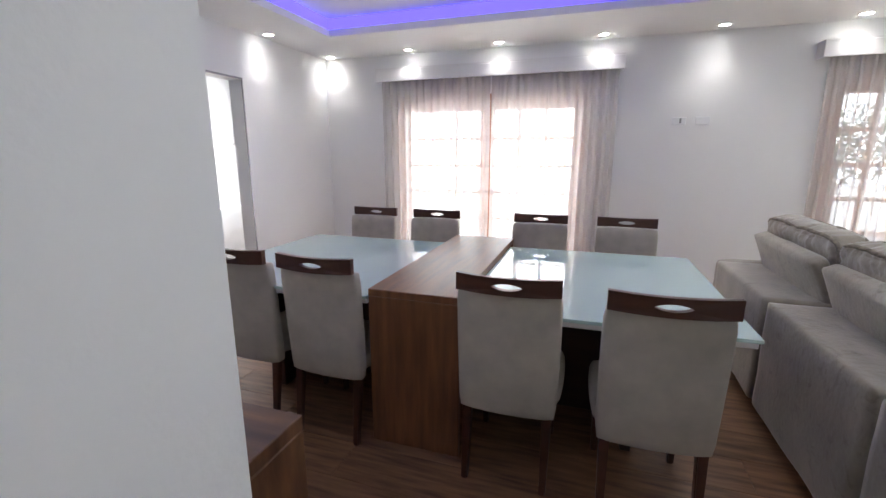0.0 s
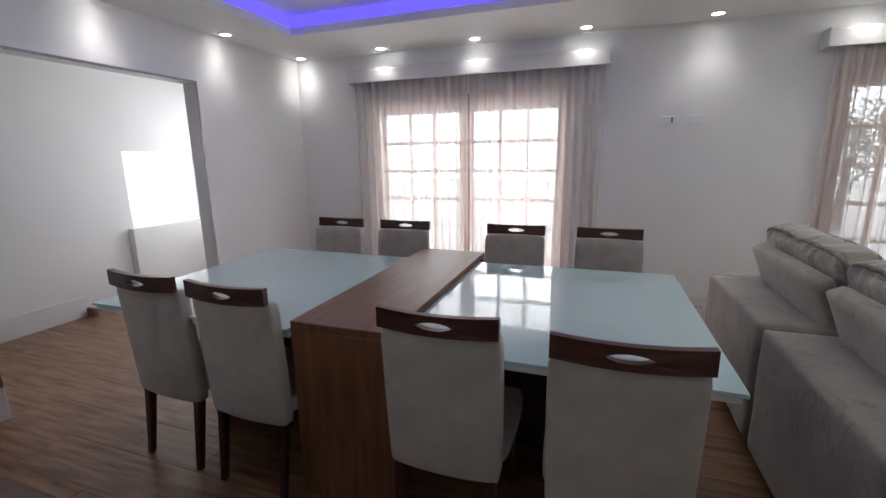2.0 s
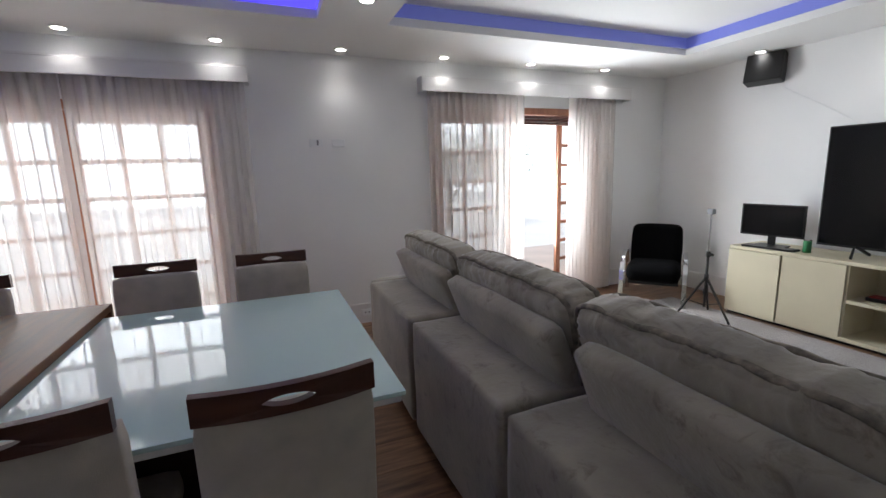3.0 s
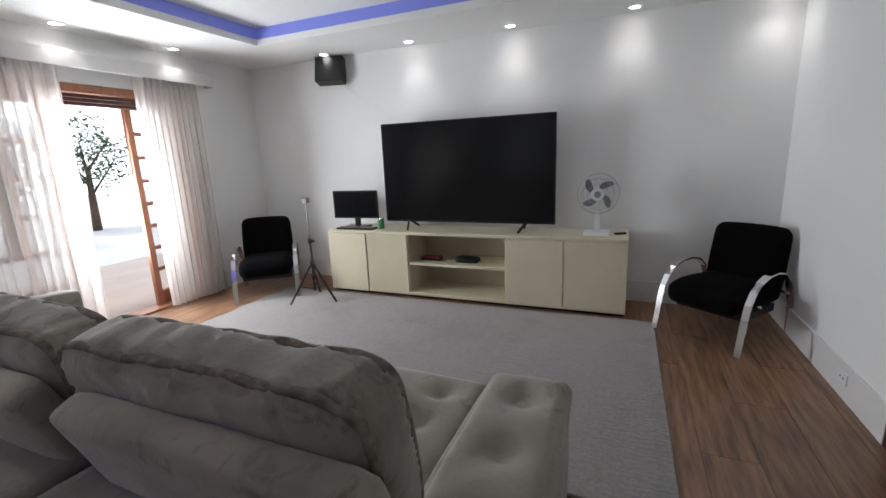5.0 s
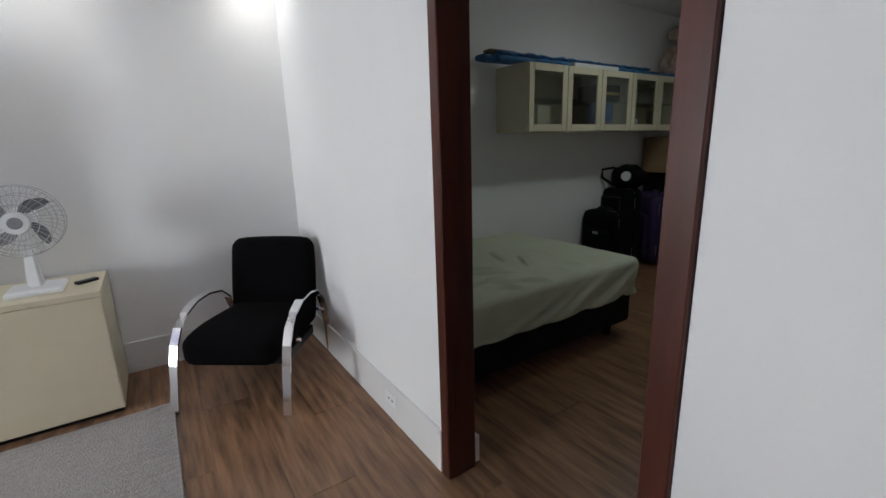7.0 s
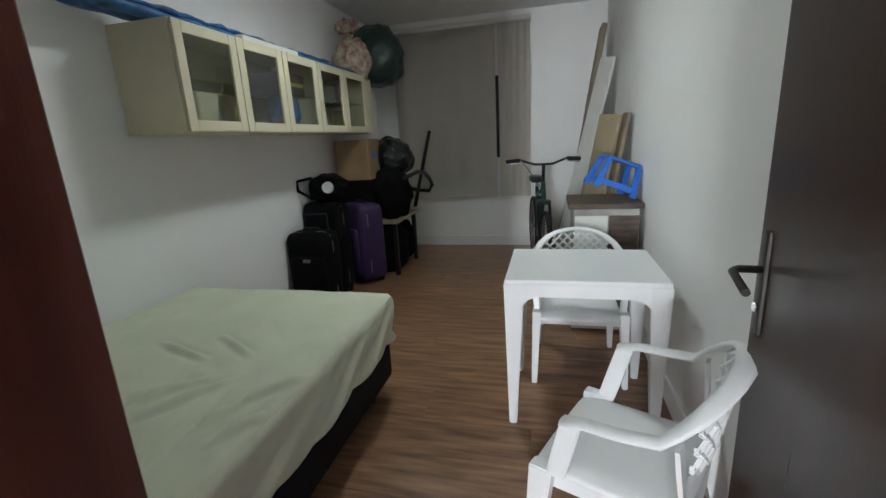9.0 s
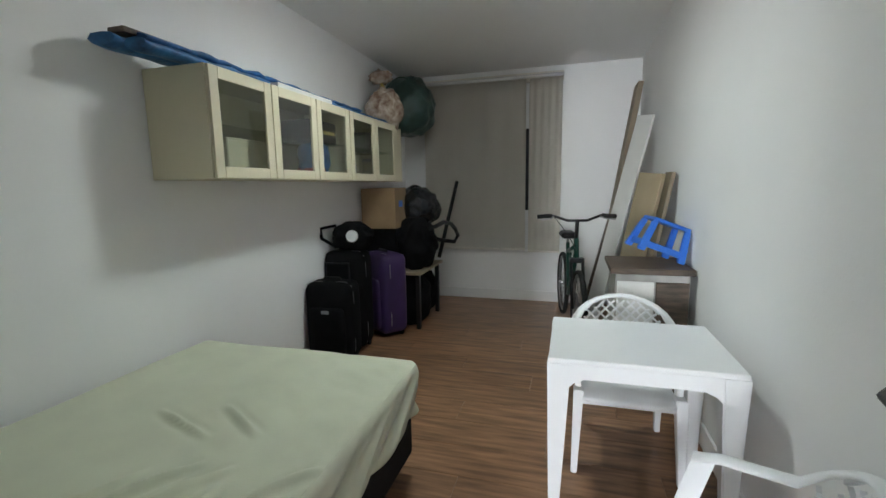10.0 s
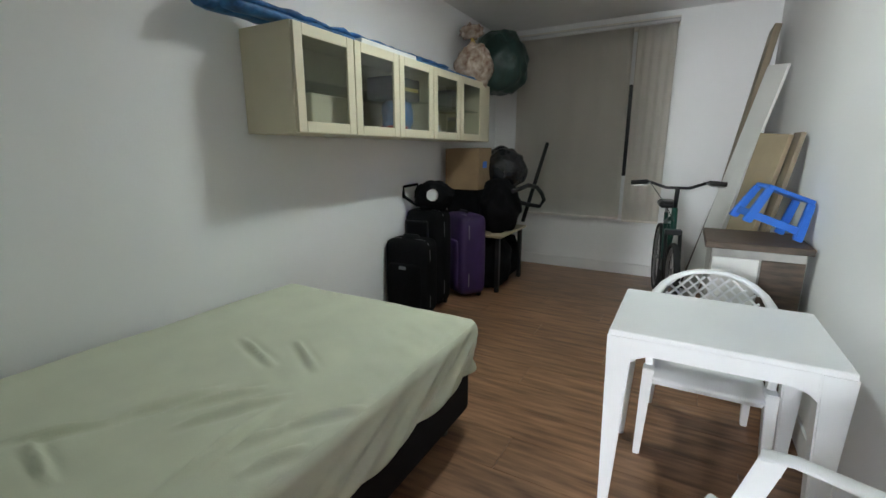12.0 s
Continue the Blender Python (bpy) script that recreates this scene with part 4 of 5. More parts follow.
# table fan
fan = thing("table_fan", "white plastic table fan with smoky clear blades on the cabinet", "fan", (7.66, 1.50, CZ), 0)
part("base", box(-0.10, 0.10, -0.11, 0.11, 0, 0.03, 0.012, 3), M_WPLASTIC, fan)
part("column", taper((0.0, 0, 0.03), (0.02, 0, 0.22), (0.07, 0.06), (0.04, 0.04)), M_WPLASTIC, fan)
part("motor", cushion(0.04, 0, 0.36, 0.14, 0.12, 0.12, 0.05, 0.0, n=8), M_WPLASTIC, fan)
cage = bmesh.new()
for r, x in ((0.17, -0.05), (0.172, 0.01), (0.13, -0.085), (0.085, -0.098), (0.13, 0.05)):
    sweep([(x, r * math.cos(a), 0.36 + r * math.sin(a)) for a in [2 * math.pi * k / 40 for k in range(40)]], 0.004, 0.004, (1, 0, 0), True, True, cage)
for k in range(36):
    a = 2 * math.pi * k / 36
    sweep([(x, r * math.cos(a + tw), 0.36 + r * math.sin(a + tw)) for x, r, tw in ((-0.10, 0.05, 0), (-0.092, 0.10, 0.06), (-0.08, 0.14, 0.12), (-0.05, 0.17, 0.16), (0.01, 0.172, 0.16), (0.05, 0.13, 0.1), (0.07, 0.05, 0))], 0.0022, 0.0022, (1, 0, 0), False, False, cage)
part("cage", cage, M_CAGE, fan, "round white wire cage")
part("hub_badge", rod((-0.108, 0, 0.36), (-0.092, 0, 0.36), 0.05, 0.055, 24), M_WPLASTIC, fan)
part("hub_ring", rod((-0.112, 0, 0.36), (-0.1085, 0, 0.36), 0.026, 0.028, 24), M_GREYPL, fan)
for k in range(4):
    a0 = k * math.pi / 2 + 0.4
    b = bmesh.new()
    g = []
    for i in range(7):
        r = 0.035 + 0.115 * i / 6
        w = 0.55 * math.sin(math.pi * min(1, 0.25 + 0.72 * i / 6)) + 0.15
        g.append([b.verts.new((-0.03 + 0.035 * (j / 4 - 0.5), r * math.cos(a0 + 0.5 * i / 6 + w * (j / 4 - 0.5)), 0.36 + r * math.sin(a0 + 0.5 * i / 6 + w * (j / 4 - 0.5)))) for j in range(5)])
    for i in range(6):
        for j in range(4):
            b.faces.new((g[i][j], g[i][j + 1], g[i + 1][j + 1], g[i + 1][j])).smooth = True
    bmesh.ops.solidify(b, geom=b.faces[:], thickness=0.003)
    part("blade", b, M_GREYPL, fan, "smoky grey fan blade")


def armchair():
    """Faces -y in its own axes; the front feet stand at y = -0.40."""
    c = thing("armchair", "black upholstered armchair with curved chrome arm bars", "armchair", group="black armchairs")
    b = cushion(0, 0, 0, 0.52, 0.13, 0.56, 0.06, 0.012, n=12)
    part("backrest", move(b, Matrix.Translation((0, 0.26, 0.52)) @ Matrix.Rotation(radians(-12), 4, "X")), M_BLACKFAB, c)
    b = cushion(0, -0.06, 0.335, 0.52, 0.62, 0.17, 0.07, 0.012, n=14)
    for v in b.verts:
        k = max(0, (-v.co.y - 0.16) / 0.21)
        v.co.z -= 0.035 * k * k
        v.co.z -= 0.05 * (v.co.y + 0.06)
    part("seat", b, M_BLACKFAB, c)
    part("under_frame", box(-0.25, 0.25, -0.22, 0.20, 0.19, 0.25, 0.01), M_BLACK, c)
    for s in (-1, 1):
        x = s * 0.305
        pts = [(x, -0.40, 0.0), (x, -0.375, 0.12), (x, -0.35, 0.25), (x, -0.32, 0.35), (x, -0.27, 0.43), (x, -0.20, 0.485), (x, -0.10, 0.52), (x, 0.02, 0.525), (x, 0.14, 0.50), (x, 0.23, 0.43), (x, 0.28, 0.33), (x, 0.31, 0.20), (x, 0.33, 0.0)]
        part("arm_bar", sweep(pts, 0.044, 0.012, (0, 1, 0.6)), M_CHROME, c, "flat curved chrome arm bar")
        part("arm_bolt", rod((x, -0.14, 0.30), (x - s * 0.05, -0.14, 0.30), 0.01), M_CHROME, c)
        part("cross_bar", rod((x, 0.28, 0.32), (x - s * 0.06, 0.27, 0.33), 0.012), M_CHROME, c)
    return c


ac = armchair()
ac.matrix_basis = pose(7.425, 0.54, 0, 0, 0, math.degrees(math.atan2(0.49, -0.37 * 0 - 0.65)) + 90)
copy_thing(ac, pose(7.26, 4.94, 0, 0, 0, math.degrees(math.atan2(-0.62, -0.76)) + 90))

tp = thing("light_stand", "black folding tripod stand with a small clamp on top", "tripod", (7.10, 4.19, 0.013))
part("pole", rod((0, 0, 0.10), (0, 0, 0.62), 0.012), M_BLACK, tp)
part("upper_pole", rod((0, 0, 0.62), (0, 0, 1.0), 0.008), M_STEEL, tp)
part("clamp", box(-0.025, 0.025, -0.03, 0.03, 1.0, 1.05, 0.006, 1), M_GREYPL, tp)
for z in (0.40, 0.62, 0.25):
    part("collar", rod((0, 0, z - 0.025), (0, 0, z + 0.025), 0.02), M_BLACK, tp)
part("knob", rod((0, 0, 0.62), (0, -0.05, 0.62), 0.012), M_BLACK, tp)
for k in range(3):
    a = 0.5 + k * 2.094
    part("leg", sweep([(0, 0, 0.40), (0.26 * math.cos(a), 0.26 * math.sin(a), 0.005)], 0.018, 0.012), M_BLACK, tp)
    part("brace", sweep([(0, 0, 0.12), (0.15 * math.cos(a), 0.15 * math.sin(a), 0.17)], 0.012, 0.006), M_BLACK, tp)

sp = thing("wall_speaker", "black box loudspeaker hung high on the wall", "loudspeaker", (7.90, 4.33, 2.37), 14)
b = box(-0.08, 0.06, -0.155, 0.155, -0.135, 0.135, 0.008, 2)
part("body", move(b, Matrix.Rotation(radians(14), 4, "Y")), M_BLACK, sp)
part("bracket", rod((0.03, 0, -0.05), (0.085, -0.02, -0.05), 0.015), M_STEEL, sp)
cb = thing("speaker_cable", "thin white cable running down the wall to the television", "cable")
part("wire", sweep([(7.965, 4.28, 2.25), (7.972, 4.1, 2.12), (7.972, 3.85, 1.97), (7.972, 3.6, 1.80), (7.972, 3.5, 1.5)], 0.005, 0.005, round_=True), M_WPLASTIC, cb)

# ---- bedroom ----
bed = thing("bed", "double bed with a pale green fitted sheet on a black base", "bed")
part("base", box(6.47, 7.68, -1.72, -0.14, 0.10, 0.31, 0.02), M_BEDBASE, bed, "black fabric bed base")
b = bmesh.new()
bmesh.ops.create_cube(b, size=2)
bmesh.ops.subdivide_edges(b, edges=b.edges[:], cuts=170, use_grid_fill=True)
MX, MY, MZ = (6.435, 7.695), (-1.765, -0.10), (0.285, 0.562)
folds = (((7.215, -1.06), (6.88, -0.95)), ((7.0, -1.155), (6.725, -0.995)), ((7.2, -0.30), (7.034, -0.505)), ((7.06, -0.47), (6.93, -0.80)), ((6.86, -0.57), (6.69, -0.87)), ((6.64, -0.40), (6.69, -0.80)),
         ((6.62, -0.59), (6.57, -0.73)), ((6.58, -0.71), (6.44, -0.95)), ((6.525, -0.54), (6.464, -0.71)), ((7.15, -0.34), (6.86, -0.30)), ((6.95, -0.62), (6.80, -0.86)))
for v in b.verts:
    c = v.co.copy()
    hx, hy, hz = (MX[1] - MX[0]) / 2, (MY[1] - MY[0]) / 2, (MZ[1] - MZ[0]) / 2
    p = Vector((c.x * hx, c.y * hy, c.z * hz))
    r = 0.05
    inner = Vector((max(-hx + r, min(hx - r, p.x)), max(-hy + r, min(hy - r, p.y)), max(-hz + r, min(hz - r, p.z))))
    d = p - inner
    if d.length > 1e-6:
        p = inner + d.normalized() * r
    p += Vector(((MX[0] + MX[1]) / 2, (MY[0] + MY[1]) / 2, (MZ[0] + MZ[1]) / 2))
    if c.z > 0.99:
        p.z += 0.006 * noise.noise(p * 3) + 0.004 * noise.noise(Vector((p.x * 9 + p.y * 12, p.y * 5 - p.x * 4, 2))) * max(0, min(1, (7.1 - p.x) * 3))
        for (ax, ay), (bx, by) in folds:
            ab, ap = Vector((bx - ax, by - ay)), Vector((p.x - ax, p.y - ay))
            if ap.length > ab.length + 0.1:
                continue
            k = max(0, min(1, ap.dot(ab) / ab.length_squared))
            dd = (ap - ab * k).length + 0.004 * noise.noise(p * 14)
            e = math.sin(math.pi * min(1, k + 0.04))
            p.z += 0.025 * e * math.exp(-(dd / 0.011) ** 2) - 0.007 * e * math.exp(-((dd - 0.024) / 0.014) ** 2)
    elif c.x < -0.9 or c.y < -0.9:
        p.x += 0.024 * noise.noise(Vector((p.y * 8 + p.z * 15, p.z * 4, 1))) * (1 - c.z) * (c.x < -0.9)
        p.y += 0.012 * noise.noise(Vector((p.x * 7, p.z * 7, 3))) * (1 - c.z) * (c.y < -0.9)
        p.z += 0.012 * (1 - c.z) * 0.5 * noise.noise(Vector((p.y * 4, p.x * 4, 2)))
    v.co = p
for f in b.faces:
    f.smooth = True
part("mattress", b, M_SHEET, bed, "mattress in a wrinkled pale green sheet")
for x in (6.56, 7.55):
    for y in (-1.6, -0.3):
        part("foot", rod((x, y, 0), (x, y, 0.10), 0.03), M_BLACK, bed)

# hanging glass-door cabinets
KX0, KX1, KZ0, KZ1 = 7.358, 7.742, 1.424, 1.945


def wall_cabinet(y_start, doors, label):
    w = 0.443
    c = thing("wall_cabinet", label, "wall cabinet", group="hanging cabinets")
    y1, y0 = y_start, y_start - doors * w
    for n_, x0, x1, a, d, z0, z1 in (("side_panel", KX0 + 0.02, KX1, y1 - 0.018, y1, KZ0, KZ1), ("side_panel", KX0 + 0.02, KX1, y0, y0 + 0.018, KZ0, KZ1), ("top_panel", KX0 + 0.02, KX1, y0 + 0.018, y1 - 0.018, KZ1 - 0.018, KZ1), ("bottom_panel", KX0 + 0.02, KX1, y0 + 0.018, y1 - 0.018, KZ0, KZ0 + 0.018), ("back_panel", KX1 - 0.01, KX1, y0 + 0.018, y1 - 0.018, KZ0 + 0.018, KZ1 - 0.018)):
        part(n_, box(x0, x1, a, d, z0, z1, 0.001, 1), M_CAB, c)
    part("glass_shelf", box(KX0 + 0.04, KX1 - 0.011, y0 + 0.019, y1 - 0.019, 1.68, 1.686), M_CABGLASS, c)
    for k in range(doors):
        a1 = y1 - k * w - 0.004
        a0 = a1 - w + 0.008
        d = part("door", box(KX0, KX0 + 0.018, a0, a0 + 0.055, KZ0 + 0.003, KZ1 - 0.003, 0.002, 1), M_CAB, c, "cream framed glass door")
        part("stile", box(KX0, KX0 + 0.018, a1 - 0.055, a1, KZ0 + 0.003, KZ1 - 0.003, 0.002, 1), M_CAB, d)
        part("rail", box(KX0, KX0 + 0.018, a0 + 0.056, a1 - 0.056, KZ1 - 0.058, KZ1 - 0.003, 0.002, 1), M_CAB, d)
        part("rail", box(KX0, KX0 + 0.018, a0 + 0.056, a1 - 0.056, KZ0 + 0.003, KZ0 + 0.058, 0.002, 1), M_CAB, d)
        p = part("pane", box(KX0 + 0.007, KX0 + 0.011, a0 + 0.05, a1 - 0.05, KZ0 + 0.05, KZ1 - 0.05), M_CABGLASS, d, "smoky glass pane")
        p.visible_shadow = False
    return c


wall_cabinet(-1.585, 3, "cream wall cabinet with three framed glass doors")
wall_cabinet(-2.918, 2, "cream wall cabinet with two framed glass doors")
end = solid("wall_cabinet_end", box(KX0 + 0.06, KX1, -4.10, -3.808, KZ0, KZ1, 0.003, 1), M_CAB, "plain cream end unit of the hanging cabinets", "wall cabinet")
st = thing("stored_bundle", "dark and blue clothes with a red box behind the cabinet glass", "bundle", (7.54, -2.70, KZ0 + 0.018))
part("clothes", ball((0, 0, 0.13), (0.09, 0.14, 0.15), 0.25, 3), M_TARP, st)
part("red_box", box(-0.08, 0.06, -0.02, 0.13, 0.0, 0.07, 0.004, 1), M_RED, st)
sd = thing("stored_case", "dark case with a yellow band on the glass shelf", "case", (7.56, -2.69, 1.686))
part("body", box(-0.12, 0.12, -0.16, 0.16, 0, 0.15, 0.01, 2), M_BLACK, sd)
part("band", box(-0.124, -0.1205, -0.13, 0.13, 0.06, 0.085, 0.001, 1), M_YELLOW, sd)
jar = thing("stored_jar", "squat glass jar standing behind the cabinet glass", "jar", (7.54, -3.58, KZ0 + 0.018))
part("body", rod((0, 0, 0), (0, 0, 0.16), 0.06, 0.055, 20), M_CABGLASS, jar)
part("lid", rod((0, 0, 0.16), (0, 0, 0.185), 0.058, seg=20), M_STEEL, jar)
tin = thing("stored_tin", "grey tin box standing behind the cabinet glass", "tin", (7.56, -3.55, 1.686))
part("body", box(-0.08, 0.08, -0.12, 0.12, 0, 0.14, 0.01, 2), M_GREYDOOR, tin)
part("lid", box(-0.083, 0.083, -0.123, 0.123, 0.1405, 0.16, 0.006, 2), M_STEEL, tin)
st2 = thing("stored_box", "pale box standing behind the cabinet glass", "box", (7.54, -1.90, KZ0 + 0.018))
part("body", box(-0.08, 0.1, -0.16, 0.12, 0, 0.20, 0.006, 1), M_CAB, st2)
for k in range(3):
    cup = thing("stored_cup", "white cup behind the cabinet glass", "cup", (7.52, -3.02 - 0.10 * k, 1.686 if k < 2 else KZ0 + 0.018), group="stored cups")
    part("body", rod((0, 0, 0), (0, 0, 0.10), 0.03, 0.04, 16), M_WPLASTIC, cup)
    part("rim", sweep([(0.04 * math.cos(a), 0.04 * math.sin(a), 0.10) for a in [2 * math.pi * i / 16 for i in range(16)]], 0.005, 0.005, closed=True), M_WPLASTIC, cup)

tarp = thing("rolled_tarpaulin", "folded blue tarpaulin lying on the hanging cabinets", "tarpaulin")
for k, (x, z, w, h, ya, yb) in enumerate(((7.60, 1.985, 0.12, 0.06, -1.30, -3.75), (7.50, 1.975, 0.10, 0.05, -1.36, -3.9), (7.56, 2.02, 0.14, 0.035, -1.42, -3.4))):
    b = sweep([(x + 0.025 * noise.noise(Vector((i * 0.4, k, 0))), ya + (yb - ya) * i / 40, z + 0.010 * noise.noise(Vector((i * 0.7, k, 5)))) for i in range(41)], w, h, round_=True)
    for v in b.verts:
        v.co += Vector((0, 0, 0.010 * noise.noise(v.co * 22)))
    part("fold", b, M_TARP, tarp)
part("pale_wrap", box(7.40, 7.54, -2.75, -2.15, 1.948, 1.985, 0.01), M_BOARDW, tarp)
part("stick_end", box(7.55, 7.64, -1.62, -1.36, 2.025, 2.05, 0.006), M_RUSTIC, tarp)
tb = thing("toy_bag", "clear knotted plastic bag full of small coloured things", "bag", (7.52, -3.95, KZ1))
part("sack", ball((0, 0, 0.17), (0.17, 0.17, 0.20), 0.22, 11), M_TOYBAG, tb)
part("knot", rod((0, 0, 0.34), (0.02, 0.02, 0.42), 0.03, 0.012), M_YELLOW, tb)
part("tails", ball((0.02, 0.02, 0.47), (0.10, 0.09, 0.06), 0.5, 14, 3), M_TOYBAG, tb)
gb = thing("green_sack", "bulging dark green sack on the end of the cabinets", "bag", (7.46, -4.42, 1.93))
part("sack", ball((0, 0, 0.27), (0.29, 0.29, 0.32), 0.12, 21), M_GREENBAG, gb)
for k in range(3):
    part("crease", sweep([(0.27 * math.cos(a) * (0.9 - k * 0.1), -0.02 + 0.1 * k, 0.28 + 0.27 * math.sin(a)) for a in [2.6 * i / 12 + 0.3 for i in range(13)]], 0.012, 0.01, round_=True), M_GREENBAG, gb)

# blind over the window
bd = thing("roller_blind", "beige fabric blind drawn down over the window", "blind")
for x0, x1, z0 in ((6.26, 7.46, 0.64), (5.87, 6.225, 0.62)):
    b = bmesh.new()
    n = 26
    g = [[b.verts.new((x0 + (x1 - x0) * i / n + (0.03 * (1 - j / 10) if x0 < 6 else 0) * 0, -4.985 + 0.006 * math.sin(i * 1.1 + j * 0.2) + 0.004 * math.sin(j), z0 + (2.53 - z0) * j / 10)) for i in range(n + 1)] for j in range(11)]
    for j in range(10):
        for i in range(n):
            b.faces.new((g[j][i], g[j][i + 1], g[j + 1][i + 1], g[j + 1][i])).smooth = True
    bmesh.ops.solidify(b, geom=b.faces[:], thickness=0.003)
    part("fabric", b, M_BLIND, bd)
    part("bottom_bar", box(x0, x1, -4.996, -4.97, z0 - 0.025, z0, 0.004, 1), M_BLIND, bd)
part("head_rail", rod((5.86, -4.99, 2.555), (7.47, -4.99, 2.555), 0.02), M_TRIM, bd)
part("top_board", box(5.86, 7.47, BYS + 0.001, -5.02, 2.50, 2.60), M_BLIND, bd)
bw = thing("window_3", "dark window behind the bedroom blind", "window", kind="structure")
part("sill", box(5.9, 7.4, BYS + 0.001, -5.0, 0.595, 0.612, 0.003, 1), M_TRIM, bw)
part("window_frame", box(6.215, 6.275, BYS + 0.001, -5.03, 1.08, 2.0), M_BLACK, bw)


def suitcase(name, label, w, d, h, m, at, turn, trolley):
    s = thing(name, label, "suitcase", at, turn)
    part("shell", cushion(0, 0, h / 2 + 0.02, w, d, h - 0.03, 0.05, 0.012, n=12), m, s)
    part("zip", sweep([(math.cos(a) * w / 2 * 1.01 * (abs(math.cos(a)) ** 8 + abs(math.sin(a)) ** 8) ** (-1 / 8), d * 0.2, h / 2 + 0.02 + math.sin(a) * (h / 2 - 0.012) * (abs(math.cos(a)) ** 8 + abs(math.sin(a)) ** 8) ** (-1 / 8)) for a in [2 * math.pi * k / 48 for k in range(48)]], 0.012, 0.008, (0, 1, 0), True), M_STEEL, s, "grey zip line")
    part("front_pocket", cushion(0, d / 2 + 0.008, h * 0.42, w * 0.78, 0.05, h * 0.6, 0.025, 0.004, n=8), m, s)
    part("label", box(-0.03, 0.03, d / 2 + 0.034, d / 2 + 0.039, h * 0.66, h * 0.70, 0.001, 1), M_GREYPL, s)
    part("carry_handle", sweep([(-0.08, 0, h), (-0.06, 0, h + 0.03), (0.06, 0, h + 0.03), (0.08, 0, h)], 0.022, 0.014, (0, 1, 0)), M_BLACK, s)
    if trolley:
        part("trolley_handle", sweep([(-0.10, -d * 0.4, h - 0.02), (-0.10, -d * 0.4, h + 0.13), (0.10, -d * 0.4, h + 0.13), (0.10, -d * 0.4, h - 0.02)], 0.016, 0.012, (0, 1, 0)), M_BLACK, s)
    for x in (-w * 0.38, w * 0.38):
        part("wheel", rod((x - 0.012, -d * 0.3, 0.025), (x + 0.012, -d * 0.3, 0.025), 0.025), M_BLACK, s)
    return s


suitcase("black_suitcase", "black fabric trolley suitcase standing by the wall", 0.37, 0.24, 0.64, M_BAG, (7.55, -2.87, 0), 5, True)
suitcase("purple_suitcase", "large purple fabric suitcase standing on the floor", 0.42, 0.27, 0.76, M_PURPLE, (7.44, -3.60, 0), -36, False)
suitcase("tall_black_suitcase", "tall black suitcase behind the others", 0.34, 0.24, 0.84, M_BAG, (7.565, -3.165, 0), 4, False)
bag = thing("black_backpack", "black backpack with a white badge on top of the suitcase", "bag", (7.53, -3.20, 0.86))
part("body", ball((0, 0, 0.10), (0.18, 0.13, 0.13), 0.2, 31), M_BAG, bag)
part("badge", rod((-0.06, 0.12, 0.12), (-0.062, 0.145, 0.122), 0.05, 0.045, 20), M_WPLASTIC, bag)
part("strap", sweep([(0.10, 0.10, 0.02), (0.20, 0.16, 0.10), (0.22, 0.14, 0.18), (0.12, 0.06, 0.20)], 0.035, 0.02), M_BAG, bag)
shelf = thing("low_shelf", "small wooden shelf board under piled bags", "shelf", (7.40, -4.05, 0))
part("board", box(-0.30, 0.28, -0.38, 0.36, 0.54, 0.565, 0.003, 1), M_BOARDT, shelf)
for x in (-0.25, 0.24):
    for y in (-0.32, 0.3):
        part("leg", box(x - 0.02, x + 0.02, y - 0.02, y + 0.02, 0, 0.539), M_BLACK, shelf)
for i, (x, y, z, s, sd) in enumerate(((7.30, -3.95, 0, (0.20, 0.24, 0.29), 41), (7.36, -4.35, 0, (0.22, 0.18, 0.27), 43))):
    g = thing("black_duffel", "black duffel bag pushed under the shelf", "bag", (x, y, z), group="piled black bags")
    part("body", ball((0, 0, s[2] * 0.85), s, 0.12, sd), M_BAG, g)
for i, (x, y, z, s, sd, m_) in enumerate(((7.25, -4.0, 0.565, (0.20, 0.26, 0.27), 51, M_BAG), (7.45, -4.25, 0.565, (0.24, 0.2, 0.25), 52, M_BAG))):
    g = thing("black_bag_pile", "soft black bag piled on the low shelf", "bag", (x, y, z), group="piled black bags")
    part("body", ball((0, 0, s[2] * 0.85), s, 0.18, sd), m_, g)
bb = thing("bin_bag", "shiny black bin bag on top of the pile", "bag", (7.30, -4.2, 0.98))
part("sack", ball((0, 0, 0.18), (0.24, 0.22, 0.21), 0.15, 61), M_TRASHBAG, bb)
bx = thing("cardboard_box", "brown cardboard box with a blue mark wedged under the cabinets", "box", (7.52, -3.85, 0.98), 3)
part("carton", box(-0.17, 0.17, -0.18, 0.16, 0, 0.38, 0.004, 1), M_CARD, bx)
part("flap", box(-0.172, 0.168, -0.182, -0.01, 0.3805, 0.385), M_CARD, bx)
part("mark", box(-0.174, -0.1705, -0.05, 0.05, 0.2, 0.26), M_BLUEPL, bx)
part("support_crate", box(-0.16, 0.16, -0.16, 0.14, -0.41, -0.002, 0.01, 1), M_BAG, bx)
vac = thing("vacuum_hose", "black vacuum cleaner hose and tube looping from the pile", "hose")
part("hose", sweep([(7.02 + 0.0, -3.75, 0.98), (6.98, -3.85, 1.0), (6.96, -4.0, 1.02), (6.94, -4.2, 0.99), (6.93, -4.35, 0.92), (6.92, -4.42, 0.84), (6.95, -4.38, 0.78), (7.05, -4.30, 0.80), (7.15, -4.2, 0.84)], 0.042, 0.042, round_=True), M_BLACK, vac)
